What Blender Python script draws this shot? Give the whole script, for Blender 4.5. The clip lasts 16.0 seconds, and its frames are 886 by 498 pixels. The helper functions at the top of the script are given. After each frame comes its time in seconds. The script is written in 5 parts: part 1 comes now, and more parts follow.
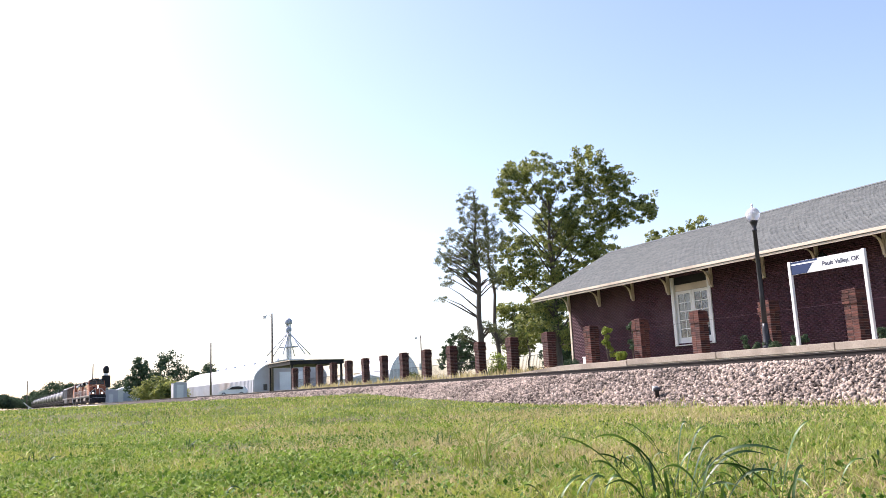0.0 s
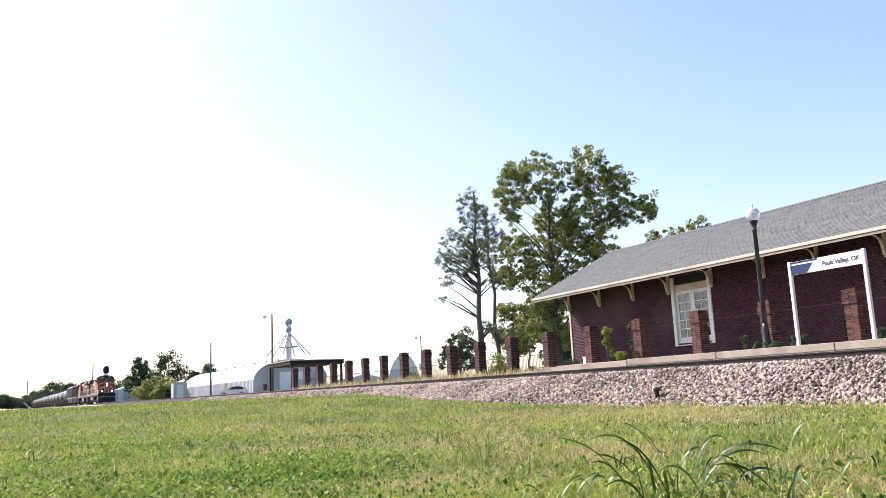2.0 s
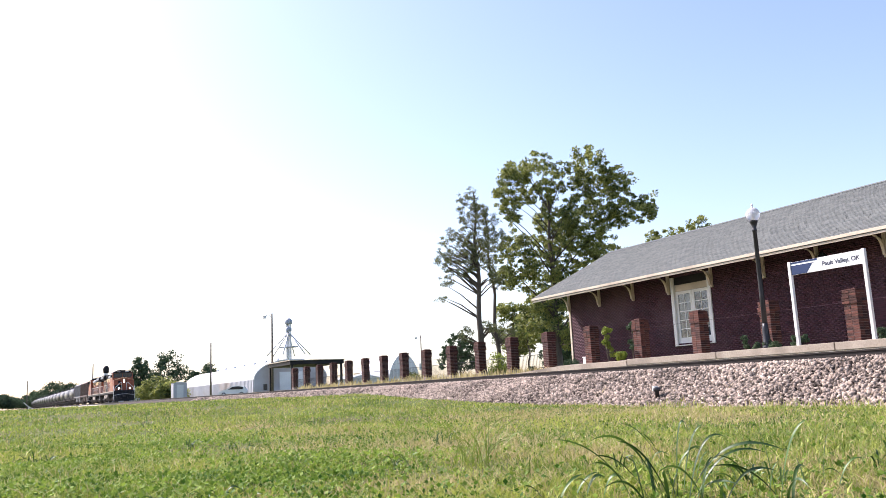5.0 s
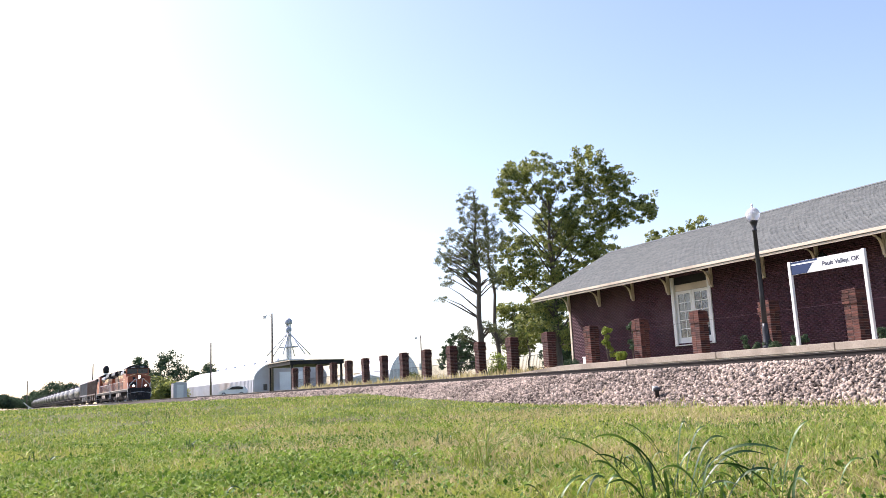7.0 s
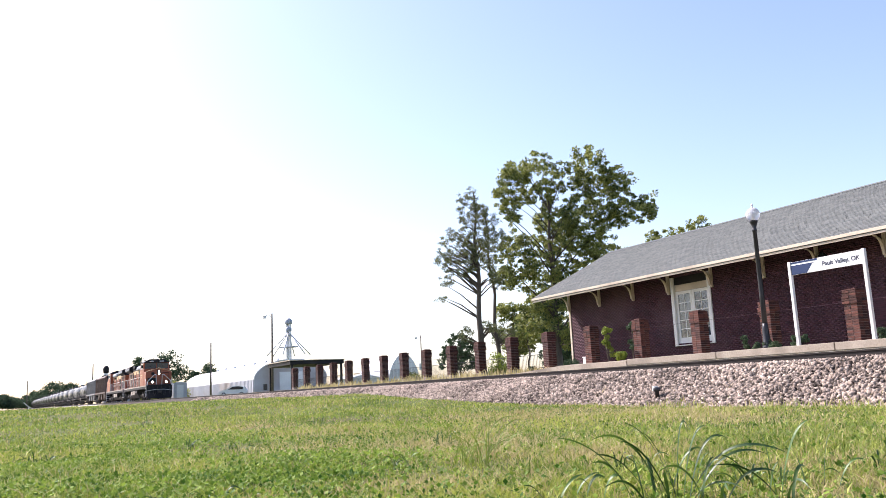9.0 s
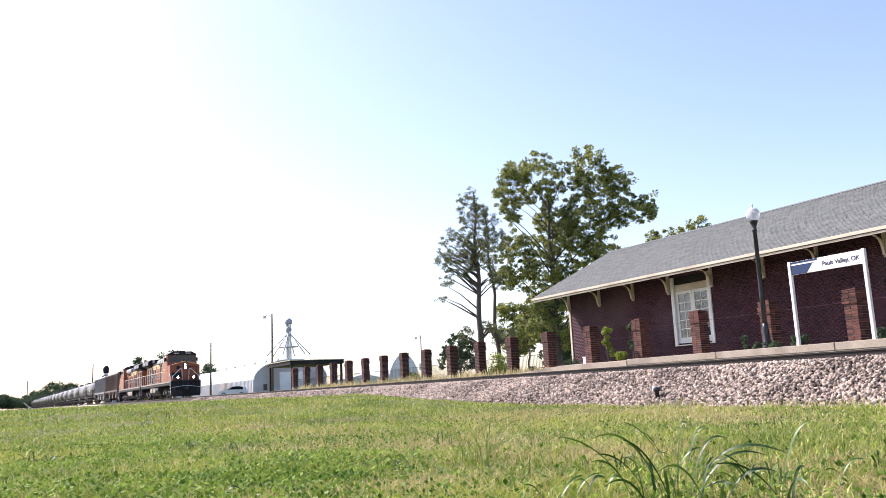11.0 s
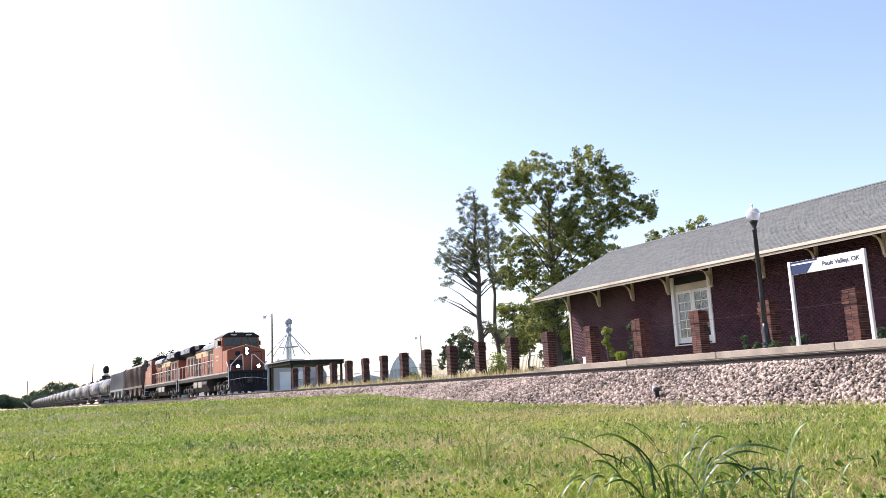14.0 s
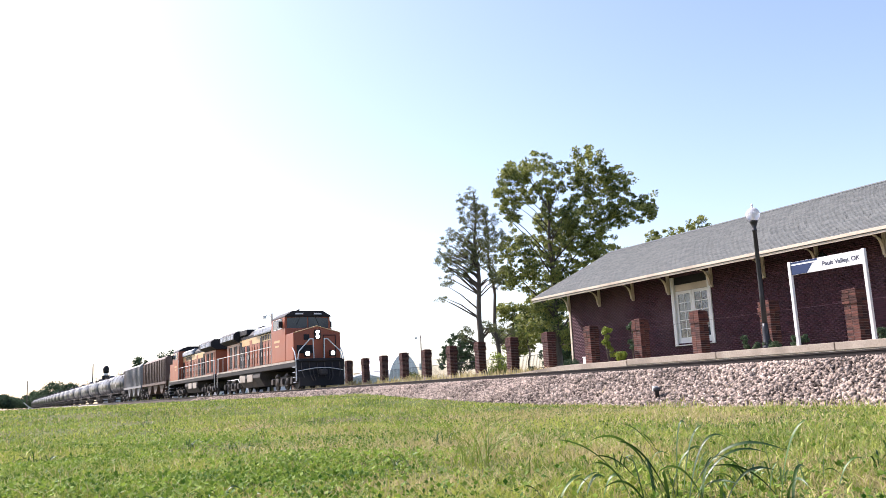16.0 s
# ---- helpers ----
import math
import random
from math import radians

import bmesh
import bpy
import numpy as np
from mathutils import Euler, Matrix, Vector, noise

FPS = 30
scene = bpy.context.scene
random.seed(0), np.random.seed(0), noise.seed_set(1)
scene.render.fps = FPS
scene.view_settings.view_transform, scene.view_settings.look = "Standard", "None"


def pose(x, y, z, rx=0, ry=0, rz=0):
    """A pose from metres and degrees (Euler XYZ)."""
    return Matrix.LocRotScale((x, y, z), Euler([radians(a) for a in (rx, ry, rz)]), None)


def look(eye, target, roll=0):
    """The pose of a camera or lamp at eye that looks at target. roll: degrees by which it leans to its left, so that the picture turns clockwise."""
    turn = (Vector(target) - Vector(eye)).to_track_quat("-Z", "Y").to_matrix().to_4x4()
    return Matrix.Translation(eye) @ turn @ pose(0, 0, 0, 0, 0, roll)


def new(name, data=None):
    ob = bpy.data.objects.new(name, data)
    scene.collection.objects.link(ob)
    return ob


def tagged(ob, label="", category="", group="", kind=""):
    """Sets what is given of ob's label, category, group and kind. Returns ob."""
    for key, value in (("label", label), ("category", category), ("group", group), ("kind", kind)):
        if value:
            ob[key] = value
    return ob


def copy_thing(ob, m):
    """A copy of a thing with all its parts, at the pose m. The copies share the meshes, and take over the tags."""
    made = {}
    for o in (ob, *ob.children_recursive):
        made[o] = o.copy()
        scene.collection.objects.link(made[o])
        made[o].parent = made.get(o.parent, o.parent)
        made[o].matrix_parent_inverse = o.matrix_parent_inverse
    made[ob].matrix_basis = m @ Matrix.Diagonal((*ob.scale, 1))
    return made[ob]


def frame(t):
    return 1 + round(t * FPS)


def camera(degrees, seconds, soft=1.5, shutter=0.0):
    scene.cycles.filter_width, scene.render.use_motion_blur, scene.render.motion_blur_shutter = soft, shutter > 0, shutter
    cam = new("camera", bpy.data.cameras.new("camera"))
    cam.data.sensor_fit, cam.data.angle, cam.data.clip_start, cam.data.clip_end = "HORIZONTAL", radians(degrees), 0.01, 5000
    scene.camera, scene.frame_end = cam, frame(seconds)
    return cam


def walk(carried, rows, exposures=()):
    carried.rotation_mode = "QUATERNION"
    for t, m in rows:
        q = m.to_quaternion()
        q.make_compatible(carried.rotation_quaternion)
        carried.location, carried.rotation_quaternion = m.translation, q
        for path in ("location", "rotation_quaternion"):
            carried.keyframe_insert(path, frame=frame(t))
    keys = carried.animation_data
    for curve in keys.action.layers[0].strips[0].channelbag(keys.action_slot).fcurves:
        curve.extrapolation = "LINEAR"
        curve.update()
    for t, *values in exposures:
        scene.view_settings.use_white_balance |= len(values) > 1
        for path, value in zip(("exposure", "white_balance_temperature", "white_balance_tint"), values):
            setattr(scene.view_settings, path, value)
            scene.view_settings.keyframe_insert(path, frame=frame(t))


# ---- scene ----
cam = camera(56.404, 16.0, soft=0.6)
EYE = (0.0, 0.0, -0.455)
_yaw, _pitch = radians(-61.732), radians(9.684)
AIM = (EYE[0] + math.sin(_yaw) * math.cos(_pitch), EYE[1] + math.cos(_yaw) * math.cos(_pitch), EYE[2] + math.sin(_pitch))
STOPS = 0.90
walk(cam, [(0.0, look(EYE, AIM, -2.626)), (16.0, look(EYE, AIM, -2.626))], [(0.0, STOPS, 6350, 22), (16.0, STOPS, 6350, 22)])

# ---- light: clear hazy summer sky, sun high beyond the train ----
TO_SUN = Vector((-0.63, -0.37, 0.72)).normalized()
SUN_EL = math.asin(TO_SUN.z)
SUN_AZ = math.atan2(TO_SUN.x, TO_SUN.y)
world = bpy.data.worlds.new("sky")
scene.world = world
world.use_nodes = True
wn = world.node_tree.nodes
sky = wn.new("ShaderNodeTexSky")
sky.sky_type = "NISHITA"
sky.sun_disc = False
sky.sun_elevation = SUN_EL
sky.sun_rotation = SUN_AZ
sky.air_density, sky.dust_density, sky.ozone_density = 1.0, 1.4, 0.6
wn["Background"].inputs["Strength"].default_value = 0.142
world.node_tree.links.new(sky.outputs[0], wn["Background"].inputs["Color"])
sun_data = bpy.data.lights.new("sun", "SUN")
sun_data.energy, sun_data.angle, sun_data.color = 5.0, radians(0.6), (1.0, 0.95, 0.86)
sun = new("sun", sun_data)
sun.matrix_basis = look((0, 0, 60), Vector((0, 0, 60)) - TO_SUN)

TRACK_Y = 16.9
RNG = random.Random(7)


# ---- materials ----
def shade(name, a, b, rough=0.7, metal=0.0, fine=30.0, broad=1.5, bump=0.15, c=None, per=0.0, spec=0.5, island=False, trans=0.0):
    """Procedural surface: colours a to b in a fine and a broad noise, stains of c, a bump."""
    m = bpy.data.materials.new(name)
    m.use_nodes = True
    n, l = m.node_tree.nodes, m.node_tree.links
    bs = n["Principled BSDF"]
    co = n.new("ShaderNodeTexCoord")
    f = n.new("ShaderNodeTexNoise")
    f.inputs["Scale"].default_value, f.inputs["Detail"].default_value = fine, 4
    g = n.new("ShaderNodeTexNoise")
    g.inputs["Scale"].default_value, g.inputs["Detail"].default_value = broad, 5
    l.new(co.outputs["Object"], f.inputs["Vector"])
    l.new(co.outputs["Object"], g.inputs["Vector"])
    mx = n.new("ShaderNodeMix")
    mx.data_type = "RGBA"
    mx.inputs[6].default_value, mx.inputs[7].default_value = (*a, 1), (*b, 1)
    ad = n.new("ShaderNodeMath")
    ad.operation = "ADD"
    l.new(f.outputs[0], ad.inputs[0])
    l.new(g.outputs[0], ad.inputs[1])
    src = ad.outputs[0]
    off = 1.0
    if per or island:
        if island:
            gi = n.new("ShaderNodeNewGeometry")
            rnd = gi.outputs["Random Per Island"]
        else:
            oi = n.new("ShaderNodeObjectInfo")
            rnd = oi.outputs["Random"]
        ma = n.new("ShaderNodeMath")
        ma.operation = "MULTIPLY_ADD"
        l.new(rnd, ma.inputs[0])
        ma.inputs[1].default_value = max(per, 0.6)
        l.new(src, ma.inputs[2])
        src = ma.outputs[0]
        off = 1.0 + max(per, 0.6) / 2
    mr = n.new("ShaderNodeMapRange")
    mr.inputs[1].default_value, mr.inputs[2].default_value = off - 0.4, off + 0.4
    l.new(src, mr.inputs[0])
    l.new(mr.outputs[0], mx.inputs[0])
    out = mx.outputs[2]
    if c:
        st = n.new("ShaderNodeTexNoise")
        st.inputs["Scale"].default_value, st.inputs["Detail"].default_value = broad * 0.45, 7
        l.new(co.outputs["Object"], st.inputs["Vector"])
        sr = n.new("ShaderNodeMapRange")
        sr.inputs[1].default_value, sr.inputs[2].default_value, sr.inputs[4].default_value = 0.52, 0.68, 0.8
        l.new(st.outputs[0], sr.inputs[0])
        m2 = n.new("ShaderNodeMix")
        m2.data_type = "RGBA"
        m2.inputs[7].default_value = (*c, 1)
        l.new(sr.outputs[0], m2.inputs[0])
        l.new(out, m2.inputs[6])
        out = m2.outputs[2]
    l.new(out, bs.inputs["Base Color"])
    rr = n.new("ShaderNodeMapRange")
    rr.inputs[3].default_value, rr.inputs[4].default_value = max(rough - 0.12, 0.03), min(rough + 0.12, 1)
    l.new(g.outputs[0], rr.inputs[0])
    l.new(rr.outputs[0], bs.inputs["Roughness"])
    bs.inputs["Metallic"].default_value = metal
    bs.inputs["Specular IOR Level"].default_value = spec
    if trans:
        tr = n.new("ShaderNodeBsdfTranslucent")
        l.new(out, tr.inputs["Color"])
        mixs = n.new("ShaderNodeMixShader")
        mixs.inputs[0].default_value = trans
        l.new(bs.outputs[0], mixs.inputs[1])
        l.new(tr.outputs[0], mixs.inputs[2])
        l.new(mixs.outputs[0], n["Material Output"].inputs["Surface"])
    if bump:
        bp = n.new("ShaderNodeBump")
        bp.inputs["Strength"].default_value, bp.inputs["Distance"].default_value = bump, 0.02
        l.new(f.outputs[0], bp.inputs["Height"])
        l.new(bp.outputs[0], bs.inputs["Normal"])
    return m


def glow(name, col, strength):
    m = bpy.data.materials.new(name)
    m.use_nodes = True
    b = m.node_tree.nodes["Principled BSDF"]
    b.inputs["Base Color"].default_value = (*col, 1)
    b.inputs["Emission Color"].default_value = (*col, 1)
    b.inputs["Emission Strength"].default_value = strength
    return m


def pane_glass(name, tint, alpha_mix=0.75, rough=0.04):
    m = bpy.data.materials.new(name)
    m.use_nodes = True
    b = m.node_tree.nodes["Principled BSDF"]
    b.inputs["Base Color"].default_value = (*tint, 1)
    b.inputs["Roughness"].default_value = rough
    b.inputs["Transmission Weight"].default_value = alpha_mix
    b.inputs["IOR"].default_value = 1.45
    return m


M_LAWN = shade("lawn soil and thatch", (0.04, 0.06, 0.016), (0.15, 0.165, 0.05), 0.95, fine=14, broad=0.55, bump=0.6, c=(0.13, 0.11, 0.05), spec=0.1)
M_BLADE = shade("grass blade", (0.075, 0.15, 0.016), (0.50, 0.52, 0.105), 0.6, fine=1.3, broad=0.3, bump=0, island=True, spec=0.35, trans=0.3)
M_DRY = shade("dry grass blade", (0.38, 0.31, 0.13), (0.64, 0.53, 0.28), 0.8, fine=2, broad=0.4, bump=0, island=True, spec=0.2, trans=0.3)
M_WEED = shade("tall grass leaf", (0.016, 0.05, 0.01), (0.09, 0.17, 0.03), 0.45, fine=40, broad=6, bump=0.1, per=0.6, spec=0.5, trans=0.25)
M_CLOVER = shade("clover leaf", (0.035, 0.105, 0.012), (0.29, 0.39, 0.06), 0.65, fine=3, broad=0.5, bump=0, island=True, spec=0.15, trans=0.3)
M_STONE = shade("ballast stone", (0.045, 0.033, 0.028), (0.56, 0.45, 0.37), 0.9, fine=25, broad=0.5, bump=0.3, island=True, spec=0.2)
M_BED = shade("ballast bed", (0.035, 0.028, 0.024), (0.11, 0.09, 0.075), 0.95, fine=22, broad=2, bump=0.9, spec=0.1)
M_RAIL = shade("weathered rail steel", (0.012, 0.009, 0.008), (0.03, 0.02, 0.016), 0.6, 0.3, fine=30, broad=3)
M_RAILTOP = shade("polished rail head", (0.45, 0.43, 0.41), (0.62, 0.60, 0.58), 0.25, 1.0, fine=60, broad=8, bump=0.02)
M_TIE = shade("creosoted timber", (0.06, 0.05, 0.042), (0.16, 0.13, 0.11), 0.9, fine=14, broad=2, bump=0.5, per=0.6)
M_CONC = shade("concrete", (0.26, 0.21, 0.16), (0.46, 0.39, 0.31), 0.9, fine=25, broad=1.2, c=(0.17, 0.14, 0.11), bump=0.3)
M_BRICK = shade("purple red brick", (0.034, 0.0095, 0.018), (0.07, 0.019, 0.031), 0.85, fine=26, broad=0.8, bump=0.35, per=0.5, island=True, c=(0.10, 0.05, 0.06))
M_BRICKP = shade("brick piece", (0.034, 0.0095, 0.018), (0.07, 0.019, 0.031), 0.85, fine=26, broad=4, bump=0.35, per=0.7)
M_MORTAR = shade("mortar", (0.055, 0.027, 0.04), (0.085, 0.044, 0.058), 0.95, fine=50, broad=2)
M_PBRICK = shade("red post brick", (0.025, 0.009, 0.008), (0.125, 0.043, 0.03), 0.85, fine=26, broad=5, bump=0.4, per=0.9)
M_PBRICKI = shade("red post brick joined", (0.035, 0.013, 0.012), (0.1, 0.034, 0.026), 0.85, fine=26, broad=1.2, bump=0.4, island=True)
M_PMORT = shade("post mortar", (0.26, 0.20, 0.17), (0.36, 0.29, 0.25), 0.95, fine=50, broad=4)
M_SHINGLE = shade("grey asphalt shingle", (0.125, 0.135, 0.135), (0.185, 0.195, 0.19), 0.92, fine=60, broad=6, bump=0.4, island=True, spec=0.15)
M_CREAM = shade("cream painted wood", (0.48, 0.40, 0.30), (0.62, 0.54, 0.43), 0.55, fine=16, broad=1.5, bump=0.12, c=(0.36, 0.29, 0.21))
M_WHITE = shade("white paint", (0.62, 0.61, 0.58), (0.74, 0.73, 0.70), 0.45, fine=20, broad=1.2, bump=0.06, c=(0.62, 0.59, 0.54))
M_SIGNW = shade("sign white", (0.78, 0.78, 0.77), (0.84, 0.84, 0.83), 0.35, fine=30, broad=1, bump=0.02)
M_SIGNB = shade("sign blue", (0.003, 0.018, 0.075), (0.005, 0.025, 0.10), 0.35, fine=30, broad=1, bump=0.02)
M_INK = shade("sign lettering", (0.03, 0.035, 0.06), (0.05, 0.055, 0.09), 0.5, fine=30, broad=1, bump=0)
M_BLACKM = shade("black painted iron", (0.012, 0.012, 0.014), (0.03, 0.03, 0.034), 0.4, 0.2, fine=40, broad=3, bump=0.1)
M_GLOBE = pane_glass("frosted lamp globe", (0.95, 0.95, 0.97), 0.55, 0.25)
M_GLASS = pane_glass("window glass", (0.45, 0.52, 0.58), 0.92, 0.05)
M_DARKROOM = shade("dim interior", (0.03, 0.03, 0.034), (0.07, 0.07, 0.075), 0.9, fine=6, broad=1)
M_BARK = shade("tree bark", (0.055, 0.042, 0.033), (0.13, 0.10, 0.08), 0.95, fine=12, broad=2, bump=0.8)
M_LEAF = shade("broad leaf", (0.038, 0.072, 0.024), (0.42, 0.43, 0.12), 0.5, fine=0.9, broad=0.25, bump=0, island=True, spec=0.4, trans=0.38)
M_FARLEAF = shade("far tree leaf", (0.035, 0.065, 0.04), (0.12, 0.17, 0.085), 0.7, fine=0.4, broad=0.1, bump=0, island=True, spec=0.2, trans=0.15)
M_WALLG = shade("grey corrugated wall", (0.36, 0.37, 0.41), (0.48, 0.49, 0.53), 0.6, 0.1, fine=4, broad=0.3, bump=0.1, c=(0.33, 0.28, 0.25))
M_NEEDLE = shade("pine needle tuft", (0.05, 0.065, 0.028), (0.30, 0.30, 0.13), 0.6, fine=0.9, broad=0.3, bump=0, island=True, spec=0.3, trans=0.15)
M_SHRUB = shade("yellow green shrub leaf", (0.13, 0.20, 0.02), (0.32, 0.36, 0.05), 0.5, fine=2, broad=0.6, bump=0, island=True, trans=0.35)
M_SHED = shade("white corrugated steel", (0.70, 0.70, 0.70), (0.82, 0.82, 0.82), 0.5, 0.1, fine=5, broad=0.25, bump=0.1, c=(0.52, 0.47, 0.42))
M_SILVER = shade("galvanised steel", (0.50, 0.52, 0.54), (0.66, 0.68, 0.70), 0.45, 0.5, fine=9, broad=0.7, bump=0.1)
M_ORANGE = shade("orange locomotive paint", (0.22, 0.05, 0.022), (0.33, 0.085, 0.035), 0.45, fine=18, broad=0.8, bump=0.06, c=(0.25, 0.11, 0.07))
M_YELLOW = shade("yellow stripe paint", (0.44, 0.29, 0.13), (0.58, 0.41, 0.22), 0.45, fine=18, broad=0.9, bump=0.04, c=(0.48, 0.28, 0.10))
M_LBLACK = shade("black locomotive paint", (0.008, 0.008, 0.011), (0.022, 0.021, 0.025), 0.6, fine=16, broad=0.8, bump=0.1, c=(0.045, 0.04, 0.036), spec=0.25)
M_UNDER = shade("dusty running gear", (0.012, 0.011, 0.011), (0.085, 0.075, 0.067), 0.75, 0.1, fine=20, broad=2, bump=0.3, c=(0.13, 0.105, 0.085))
M_RADGREY = shade("grey radiator screens", (0.26, 0.29, 0.34), (0.40, 0.43, 0.48), 0.5, 0.2, fine=60, broad=2, bump=0.3)
M_STRIPE = shade("reflective white stripe", (0.62, 0.62, 0.60), (0.76, 0.75, 0.72), 0.45, fine=20, broad=1)
M_DULL = shade("road-dulled pale paint", (0.30, 0.26, 0.21), (0.46, 0.41, 0.35), 0.7, fine=18, broad=1.2, bump=0.1, c=(0.18, 0.14, 0.11))
M_CABGLASS = shade("dark cab glass", (0.006, 0.009, 0.018), (0.012, 0.017, 0.03), 0.08, 0.0, fine=4, broad=1, bump=0, spec=0.5)
M_LAMP = glow("lit locomotive lamp", (1.0, 0.93, 0.78), 9.0)
M_HOPB = shade("brown grey hopper paint", (0.075, 0.052, 0.044), (0.16, 0.115, 0.095), 0.7, fine=10, broad=0.8, bump=0.15, c=(0.15, 0.08, 0.05))
M_HOPG = shade("grey hopper paint", (0.17, 0.175, 0.18), (0.27, 0.275, 0.28), 0.65, fine=10, broad=0.8, bump=0.15, c=(0.20, 0.16, 0.13))
M_TANK = shade("dark tank car paint", (0.03, 0.036, 0.046), (0.10, 0.11, 0.128), 0.36, 0.0, fine=8, broad=0.6, spec=0.35, bump=0.05, per=0.6, c=(0.06, 0.056, 0.05))
M_CARW = shade("white car paint", (0.74, 0.75, 0.76), (0.80, 0.81, 0.82), 0.2, fine=9, broad=1, bump=0.0)
M_RUBBER = shade("tyre rubber", (0.02, 0.02, 0.02), (0.04, 0.04, 0.04), 0.8, fine=30, broad=3)
M_WOODP = shade("grey utility pole wood", (0.10, 0.085, 0.07), (0.20, 0.17, 0.14), 0.9, fine=9, broad=0.8, bump=0.4)
M_DIRT = shade("pale crossing gravel", (0.42, 0.38, 0.34), (0.56, 0.52, 0.47), 0.95, fine=9, broad=0.5, bump=0.5)


# ---- mesh helpers ----
def link(name, bm, material, parent=None, label=""):
    me = bpy.data.meshes.new(name)
    bm.to_mesh(me)
    bm.free()
    me.materials.append(material)
    ob = new(name, me)
    if parent is not None:
        ob.parent = parent
    if label:
        ob["label"] = label
    return ob


def part(name, bm, material, parent, label=""):
    return link(name, bm, material, parent, label)


def thing(name, m, label, category, group="", kind=""):
    e = new(name)
    e.matrix_basis = m
    return tagged(e, label, category, group, kind)


def box(x0, x1, y0, y1, z0, z1, bevel=0.0, bm=None):
    own = bm is None
    bm = bm or bmesh.new()
    v = [bm.verts.new((x, y, z)) for x in (x0, x1) for y in (y0, y1) for z in (z0, z1)]
    fs = [bm.faces.new([v[i] for i in q]) for q in ((0, 1, 3, 2), (4, 6, 7, 5), (0, 4, 5, 1), (2, 3, 7, 6), (0, 2, 6, 4), (1, 5, 7, 3))]
    if bevel:
        ed = list({e for f in fs for e in f.edges})
        bmesh.ops.bevel(bm, geom=ed, offset=bevel, segments=2, affect="EDGES", profile=0.6)
    return bm


def tube(p0, p1, r0, r1=None, seg=10, bm=None, caps=True):
    bm = bm or bmesh.new()
    p0, p1 = Vector(p0), Vector(p1)
    r1 = r0 if r1 is None else r1
    q = (p1 - p0).to_track_quat("Z", "Y")
    rings = []
    for p, r in ((p0, r0), (p1, r1)):
        rings.append([bm.verts.new(p + q @ Vector((r * math.cos(2 * math.pi * i / seg), r * math.sin(2 * math.pi * i / seg), 0))) for i in range(seg)])
    for i in range(seg):
        f = bm.faces.new((rings[0][i], rings[0][(i + 1) % seg], rings[1][(i + 1) % seg], rings[1][i]))
        f.smooth = seg > 6
    if caps:
        bm.faces.new(rings[0][::-1])
        bm.faces.new(rings[1])
    return bm


def pipe(points, r, seg=6, bm=None):
    bm = bm or bmesh.new()
    for a, b in zip(points, points[1:]):
        tube(a, b, r, r, seg, bm)
    return bm


def lathe(profile, seg=24, axis="z", at=(0, 0, 0), bm=None):
    """profile: (radius, height) pairs turned round an axis."""
    bm = bm or bmesh.new()
    rings = []
    for r, h in profile:
        ring = []
        for i in range(seg):
            a = 2 * math.pi * i / seg
            c, s = r * math.cos(a), r * math.sin(a)
            p = {"z": (c, s, h), "x": (h, c, s), "y": (s, h, c)}[axis]
            ring.append(bm.verts.new(Vector(p) + Vector(at)))
        rings.append(ring)
    for a, b in zip(rings, rings[1:]):
        for i in range(seg):
            bm.faces.new((a[i], a[(i + 1) % seg], b[(i + 1) % seg], b[i])).smooth = True
    bm.faces.new(rings[0][::-1])
    bm.faces.new(rings[-1])
    return bm


def prism(profile, x0, x1, bm=None, axis="x"):
    """A (y, z) outline drawn out along x, or an (x, z) outline along y."""
    bm = bm or bmesh.new()
    mk = (lambda u, w, d: (d, u, w)) if axis == "x" else (lambda u, w, d: (u, d, w))
    a = [bm.verts.new(mk(u, w, x0)) for u, w in profile]
    b = [bm.verts.new(mk(u, w, x1)) for u, w in profile]
    n = len(profile)
    for i in range(n):
        bm.faces.new((a[i], a[(i + 1) % n], b[(i + 1) % n], b[i]))
    bm.faces.new(a[::-1])
    bm.faces.new(b)
    bmesh.ops.recalc_face_normals(bm, faces=bm.faces)
    return bm


def mesh_arrays(name, verts, faces, material, smooth=False):
    """One mesh object from numpy vertices (n,3) and equal-sided faces (m,k)."""
    me = bpy.data.meshes.new(name)
    k = faces.shape[1]
    me.vertices.add(len(verts))
    me.vertices.foreach_set("co", verts.astype(np.float32).ravel())
    me.loops.add(faces.size)
    me.loops.foreach_set("vertex_index", faces.astype(np.int32).ravel())
    me.polygons.add(len(faces))
    me.polygons.foreach_set("loop_start", np.arange(0, faces.size, k, dtype=np.int32))
    me.update(calc_edges=True)
    if smooth:
        me.polygons.foreach_set("use_smooth", np.ones(len(faces), dtype=bool))
    me.materials.append(material)
    return new(name, me)


def smooth_step(a, b, x):
    t = np.clip((x - a) / (b - a), 0, 1)
    return t * t * (3 - 2 * t)


